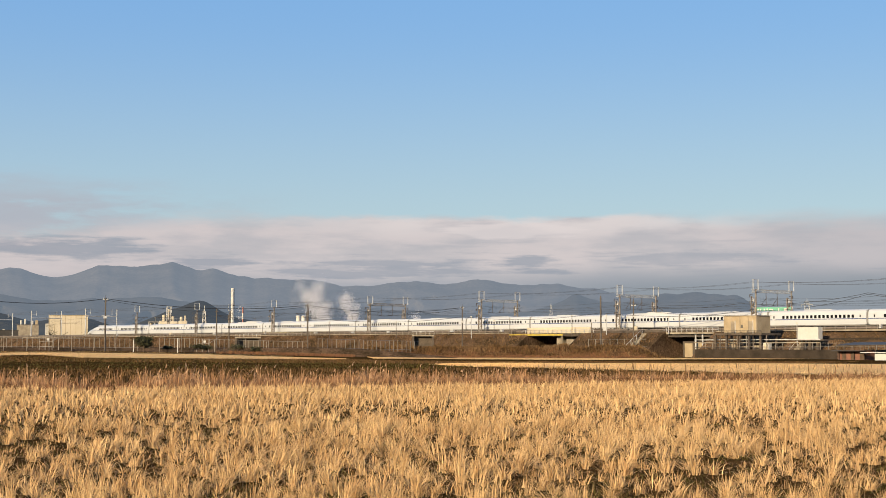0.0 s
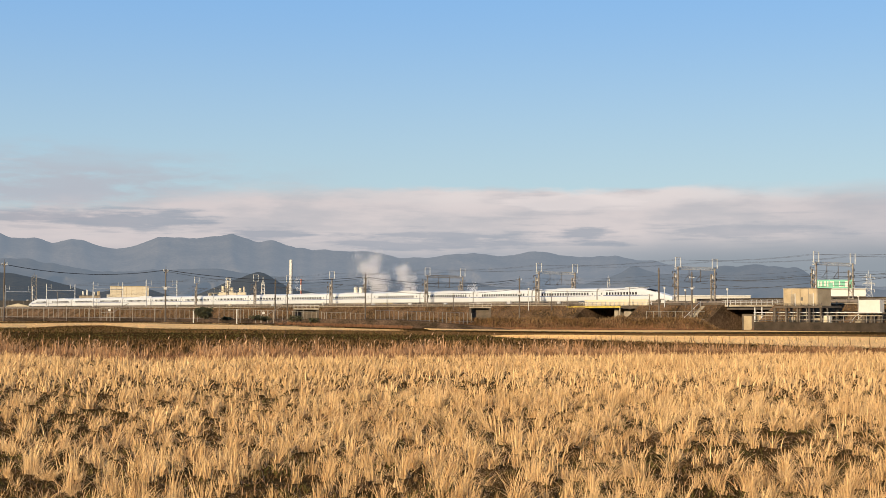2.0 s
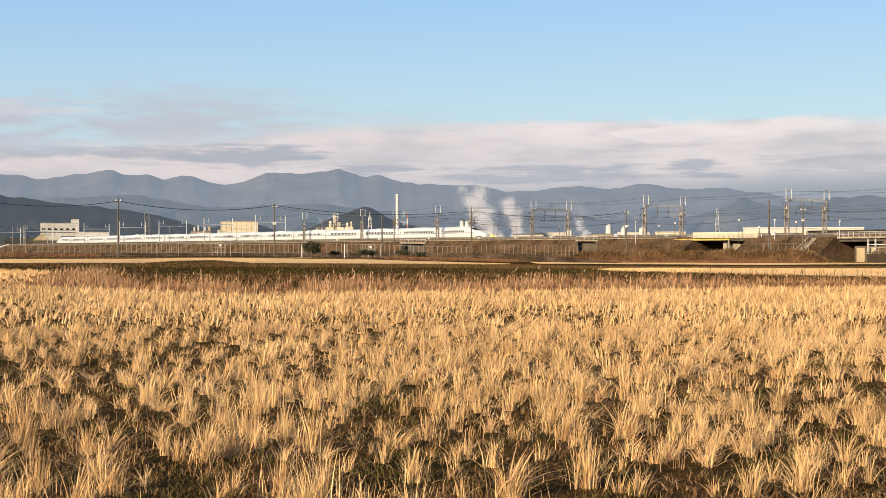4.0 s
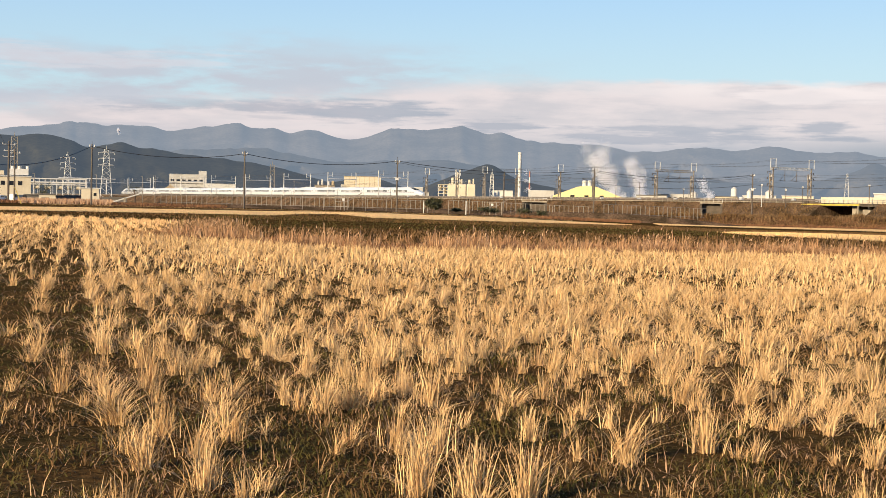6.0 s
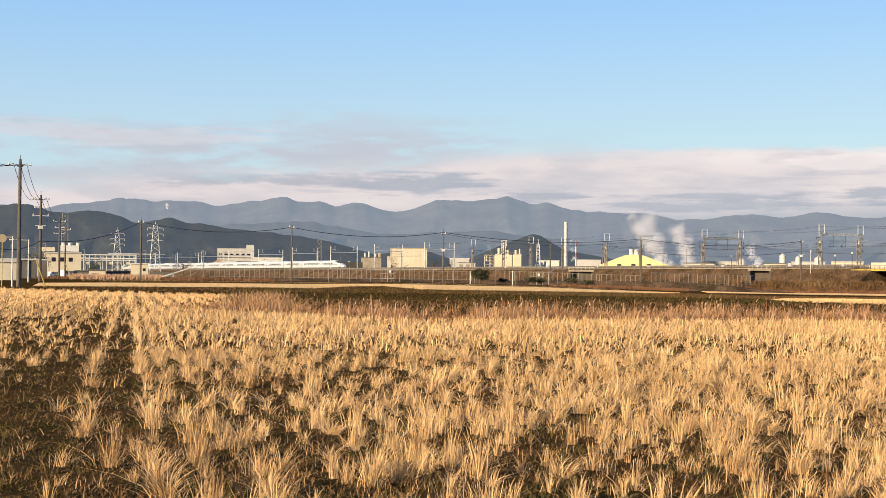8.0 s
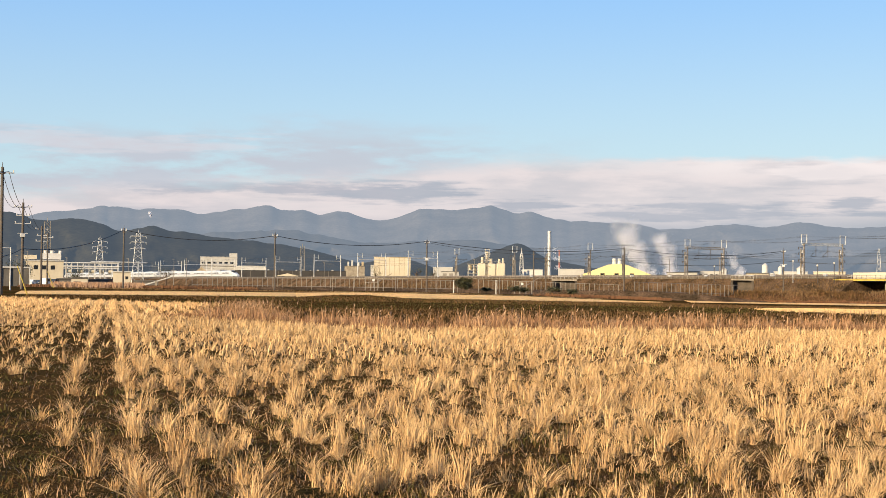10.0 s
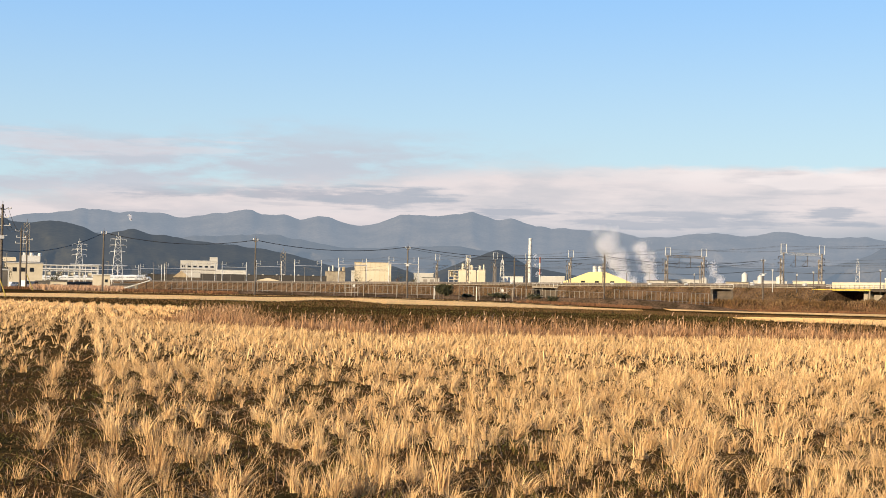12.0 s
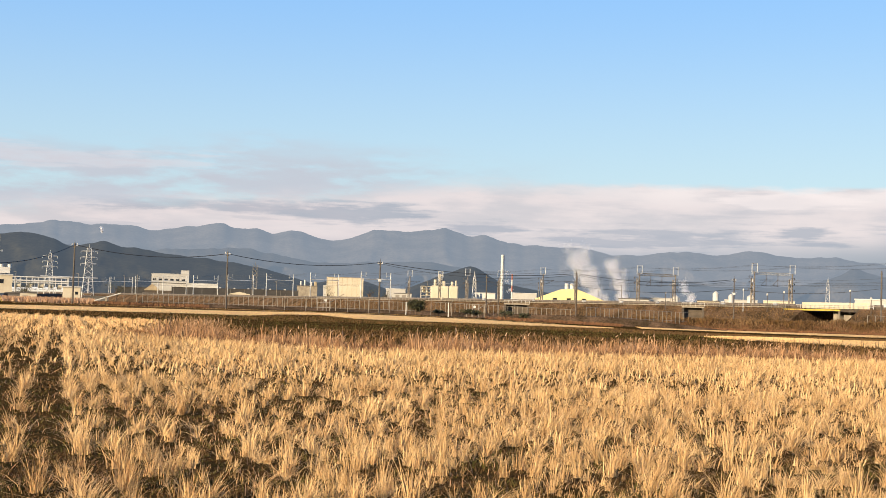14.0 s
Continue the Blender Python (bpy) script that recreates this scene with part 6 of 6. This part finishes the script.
# ---------- clutter beyond the fields ----------
def build_clutter():
    rng = random.Random(5)
    # low sheds, tanks and stacks of goods along the works yard
    for az, d, w, h, mat, label in ((25.3, 420, 7, 2.6, GREY_DARK, "dark low yard shed in the works"), (24.4, 430, 9, 2.4, GREY_DARK, "dark low yard shed in the works"), (23.9, 440, 5, 2.6, RUST, "rusty yard store in the works"), (22.3, 460, 8, 2.4, GREY_DARK, "dark low yard shed in the works"), (24.9, 360, 4, 2.6, CREAM, "cream site office box in the yard"), (17.2, 900, 67, 10.9, SLATE, "long dark low shed behind the line"), (15.2, 860, 30, 10.6, SLATE, "dark low shed behind the line"), (20.4, 1010, 38, 11.0, SLATE, "dark low shed behind the line"), (9.9, 640, 8, 8.6, GREY, "grey low shed behind the line"), (0.4, 560, 12, 8.3, GREY, "grey low shed behind the line"), (-2.6, 520, 8, 7.8, CREAM, "cream low shed behind the line")):
        b = block("yard_shed", facing(az, d, 0), w, 7, h, mat, label, "shed", roofmat=SLATE if w > 20 else GREY_DARK)
        for k in range(max(1, int(w / 3)) if w < 20 else 0):
            part("shutter", boxm(-w / 2 + 0.6 + 3 * k, -w / 2 + 2.4 + 3 * k, -0.05, 0.05, h - 2.6, h - 0.6), FENCE, b)
        for k in range(int(w / 9) if w > 20 else 0):
            part("roof_vent", boxm(-w / 2 + 3 + 9 * k, -w / 2 + 4.2 + 9 * k, 1, 2.2, h + 0.3, h + 0.9, 0.05), GREY, b)
            part("pier", boxm(-w / 2 + 1 + 9 * k, -w / 2 + 1.4 + 9 * k, -0.1, 0.02, 0, h), GREY_DARK, b)
    # low gabled roofs in front of the grey works
    for az, d, w, eave, ridge, mat, label in ((18.55, 930, 17, 7.9, 10.9, GREY, "low shed with a pale gabled roof"), (20.1, 960, 10, 9.2, 13.6, BEIGE, "small steep-roofed house beyond the line"), (19.5, 950, 10.5, 9.2, 14.4, GREY, "small steep-roofed house beyond the line"), (16.6, 840, 12, 7.3, 8.9, CREAM, "low shed with a pale gabled roof")):
        gh = holder("gabled_shed", facing(az, d, 0), label, "shed")
        part("wall", boxm(-w / 2, w / 2, 0, 8, -0.5, eave), CONCRETE_DARK, gh)
        bm = bmesh.new()
        loft(bm, [[(-w / 2 - 0.4, y, eave - 0.2), (w / 2 + 0.4, y, eave - 0.2), (w / 2 + 0.4, y, eave + 0.1), (0, y, ridge), (-w / 2 - 0.4, y, eave + 0.1)] for y in (-0.4, 8.4)])
        bmesh.ops.recalc_face_normals(bm, faces=bm.faces[:])
        part("roof", bm, mat, gh)
    # thin lamp and aerial poles over the works
    for az, d, h in ((27.3, 400, 9), (26.9, 390, 10), (25.4, 450, 9.5), (23.0, 420, 9), (21.2, 600, 12), (20.7, 520, 11), (15.1, 620, 12), (12.6, 640, 13), (10.9, 650, 14), (8.9, 640, 14.5), (7.2, 600, 13.5), (4.3, 520, 12.5), (0.9, 480, 12.0), (-1.1, 470, 12.4)):
        p = holder("lamp_pole", facing(az, d, 0), "thin grey lamp pole over the works", "lamp pole", "works lamp poles")
        part("column", rodm((0, 0, -0.3), (0, 0, h), 0.13, 0.08, n=6), FENCE, p)
        part("head", boxm(-0.7, 0.1, -0.1, 0.1, h - 0.06, h + 0.06), FENCE, p)
    # relay boxes and short signal posts beside the rails
    for s in (118, 131, 155, 192, 221, 231, 268, 288, 301, 316, 333, 352, 380, 411, 440, 480):
        r = holder("relay_box", TRACK @ pose(s, 6.2, 5.4), "small pale relay box on the trackside", "relay box", "trackside relay boxes")
        w = rng.uniform(0.5, 1.3)
        part("cabinet", boxm(-w / 2, w / 2, -0.3, 0.3, 0.0, rng.uniform(0.6, 1.1), 0.03), rng.choice((STEEL, CREAM, GREY)), r)
        part("leg", boxm(-0.08, 0.08, -0.08, 0.08, -0.2, 0.0), STEEL_DARK, r)
    for s, off, h in ((210, 7.4, 4.0), (222, 8.4, 4.6), (229, 8.0, 5.0), (233, 9.0, 4.0), (240, 8.6, 5.5), (262, 9, 5.4), (268, 9, 4.8), (277, 9, 6.0), (309, 9, 5.0), (341, 9, 5.4), (128, 9, 4.2), (150, 9, 4.6), (171, 12.5, 5.4)):
        z = 4.9 - max(0.0, off - 7.2) * 6.5 / 9.8
        p = holder("signal_post", TRACK @ pose(s, off, z), "thin weathered signal post on the bank", "post", "bank posts")
        part("stem", rodm((0, 0, -0.3), (0, 0, h), 0.10, 0.08, n=6), rng.choice((STEEL, POLE, STEEL_DARK)), p)
        part("plate", boxm(-0.25, 0.25, -0.04, 0.04, h - 0.5, h), WHITE, p)
    # concrete steps up the bank
    for s0, lab in ((170.5, "narrow concrete steps up the railway bank"), (217.0, "narrow concrete steps up the railway bank"), (128.0, "concrete ramp steps up the railway bank")):
        st = holder("bank_steps", TRACK @ pose(s0, 0, 0), lab, "steps")
        for k in range(14):
            off = 16.4 - k * 0.66
            z = -1.2 + k * 0.435
            part("step", boxm(-0.7, 0.7, off - 0.4, off + 0.4, z - 0.3, z + 0.2), CONCRETE, st)
        part("handrail", rodm((0.75, 16.4, 0.1), (0.75, 7.6, 5.8), 0.05), STEEL, st)
        for k in range(5):
            off = 16.2 - k * 2.1
            part("rail_post", boxm(0.72, 0.78, off - 0.03, off + 0.03, -1.1 + k * 1.39, 0.1 + k * 1.40), STEEL, st)
    # pipes under the hut
    for z, mat in ((2.9, STEEL), (2.3, CONCRETE), (1.2, STEEL_DARK)):
        line_strip("pipe_run", [(20.6, z), (20.6, z + 0.18), (20.4, z + 0.18), (20.4, z)], 160, 192, mat, "long pipe under the raised hut", "pipe", kind="")
    for k in range(9):
        s = 172.0 + k * 1.7
        p = holder("drain_pipe", TRACK @ pose(s, 22.0, 0), "upright drain pipe at the raised hut", "pipe", "drain pipes")
        part("stem", rodm((0, 0, -1.2), (0, 0, 3.9), 0.09, n=6), FENCE if k % 3 == 0 else STEEL_DARK, p)
        part("collar", rodm((0, 0, 2.0), (0, 0, 2.2), 0.13, n=6), STEEL_DARK, p)
    # wire fence along the compound
    w = holder("compound_fence", TRACK, "low dark wire fence on the compound wall", "fence")
    me = None
    for k in range(40):
        if me is None:
            me = part("post", boxm(-0.04, 0.04, 24.1, 24.18, 0.9, 2.3), FENCE, w, "", pose(118.5 + k * 1.78, 0, 0)).data
        else:
            ob = new("post", me)
            ob.parent, ob.matrix_basis = w, pose(118.5 + k * 1.78, 0, 0)
    for z in (1.6, 2.25):
        part("rail", boxm(118.5, 188, 24.12, 24.16, z, z + 0.05), FENCE, w)


build_clutter()


# ---------- bushes and trees ----------
def build_bush(m, w, h, n, label, name="bush", category="bush", trunk=0.5):
    b = holder(name, m, label, category)
    bm = bmesh.new()
    rng = random.Random(int(w * 100 + h * 37))
    rod(bm, (0, 0, -0.3), (0, 0, h * trunk), 0.12 * h / 2.5, 0.07 * h / 2.5)
    tips = []
    for k in range(9):
        a, t = rng.uniform(0, 6.28), rng.uniform(0.4, 0.95)
        p = Vector((math.cos(a) * w * 0.42 * rng.uniform(0.5, 1), math.sin(a) * w * 0.3, h * t))
        rod(bm, (0, 0, h * trunk * rng.uniform(0.3, 1)), p, 0.05 * h / 2.5, 0.02)
        tips.append(p)
    part("trunk", bm, BARK, b)
    i = np.array([rng.randrange(9) for _ in range(n)])
    c = np.array([tuple(t) for t in tips])[i] + np.random.normal(0, 1, (n, 3)) * np.array([w * 0.13, w * 0.12, h * 0.10])
    c[:, 2] = np.clip(c[:, 2], 0.15, None)
    crown = blade_mesh("crown", LEAF, c, np.random.uniform(0.16, 0.36, n), np.random.uniform(0.14, 0.30, n), np.random.uniform(0, 6.28, n), np.random.uniform(0.4, 1.3, n), 2, "dark evergreen leaf clumps", "", kind="stuff")
    crown.parent = b


build_bush(facing(9.35, 262, None, 0.1), 3.0, 2.4, 2600, "dark evergreen bush at the field edge")
for az, d, w, h in ((7.2, 268, 2.6, 1.3), (6.8, 270, 2.2, 1.2), (5.6, 272, 3.0, 1.4), (4.9, 276, 2.0, 1.2), (8.4, 268, 1.6, 0.9)):
    build_bush(facing(az, d, None, 0.2), w, h, 350, "half-bare dark shrub below the fence")
for az, d, w, h in ((11.3, 780, 9, 13.5), (10.6, 760, 7, 12.8), (13.0, 760, 8, 12.2), (21.5, 800, 12, 11.5), (25.0, 560, 6, 7.0), (27.2, 380, 6, 7.5)):
    build_bush(facing(az, d, 0), w, h, 900, "dark rounded tree among the works buildings", "tree", "tree", 0.7)


# ---------- steam ----------
def steam_material(name, white, through_it):
    """Lit droplets: light scatters both back and through."""
    mat = bpy.data.materials.new(name)
    mat.use_nodes = True
    N, L = mat.node_tree.nodes, mat.node_tree.links
    N.remove(N["Principled BSDF"])
    df, tl, a = N.new("ShaderNodeBsdfDiffuse"), N.new("ShaderNodeBsdfTranslucent"), N.new("ShaderNodeMixShader")
    df.inputs["Color"].default_value = tl.inputs["Color"].default_value = (*white, 1)
    a.inputs[0].default_value = through_it
    L.new(df.outputs[0], a.inputs[1])
    L.new(tl.outputs[0], a.inputs[2])
    L.new(a.outputs[0], N["Material Output"].inputs["Surface"])
    return mat


STEAM = steam_material("steam", (0.80, 0.80, 0.84), 0.45)
PUFFS = []


def build_plume(az, dist, height, w0, w1, drift, n, thick, label, flake=0.145, base=0.0):
    """Steam as drifting puffs, each a loose cloud of small flakes that thins outwards and upwards."""
    p = holder("steam_plume", facing(az, dist, base), label, "steam")
    rng = np.random.RandomState(int(abs(az) * 100) + 7)
    for k in range(n):
        u = (k + 0.5) / n
        w = w0 + (w1 - w0) * u
        count = int(thick * w * w * (1.15 - 0.98 * u ** 0.6))
        lumps = rng.normal(0, 0.22, (7, 3)) * w
        c = lumps[rng.randint(0, 7, count)] + rng.normal(0, 0.17, (count, 3)) * w
        e1 = rng.normal(0, 1, (count, 3))
        e1 /= np.linalg.norm(e1, axis=1)[:, None]
        e2 = np.cross(e1, rng.normal(0, 1, (count, 3)))
        e2 /= np.linalg.norm(e2, axis=1)[:, None]
        s = flake * rng.uniform(0.5, 1.3, count)[:, None] / 2
        verts = np.stack([c - e1 * s - e2 * s, c + e1 * s - e2 * s, c + e2 * s * 1.3], 1).reshape(-1, 3)
        me = bpy.data.meshes.new("puff")
        me.from_pydata(verts.tolist(), [], np.arange(count * 3).reshape(-1, 3).tolist())
        me.materials.append(STEAM)
        ob = tagged(new("puff", me), "loose drifting droplets of steam", kind="stuff")
        ob.parent = p
        x = drift * u ** 1.4 + rng.normal(0, 0.10) * w
        z = height * u
        ob.matrix_basis = pose(x, 0, z)
        PUFFS.append((ob, x, 0.0, z, u))
    return p


build_plume(1.62, 650, 29, 5.0, 10.0, -12.0, 9, 380, "white steam plume rising and drifting behind the hall")
build_plume(0.72, 660, 25, 5.5, 7.5, -5.5, 8, 420, "second white steam plume behind the hall")
build_plume(-2.1, 680, 17, 2.2, 5.0, -5.0, 6, 300, "thin low steam wisp above the works")
build_plume(5.3, 830, 26, 2.0, 4.0, -5.0, 5, 130, "faint steam wisp beside the chimney")
build_plume(22.15, 3300, 9, 5.0, 7.0, -3.0, 4, 22, "small far white steam puff before the mountains", 0.8, 158.0)


def motions():
    walk(TRAIN, [(t, on_line(111.0 + 61.75 * t, 0, RAIL_Z)) for t in (0.0, 2.0, 4.0, 6.0, 8.0, 10.0, 12.0, 14.0)])
    for ob, x, y, z, u in PUFFS:
        walk(ob, [(t, pose(x - 0.10 * t * u, y, z + 0.12 * t, 0, 0, 1.5 * t)) for t in (0.0, 7.0, 14.0)])


motions()
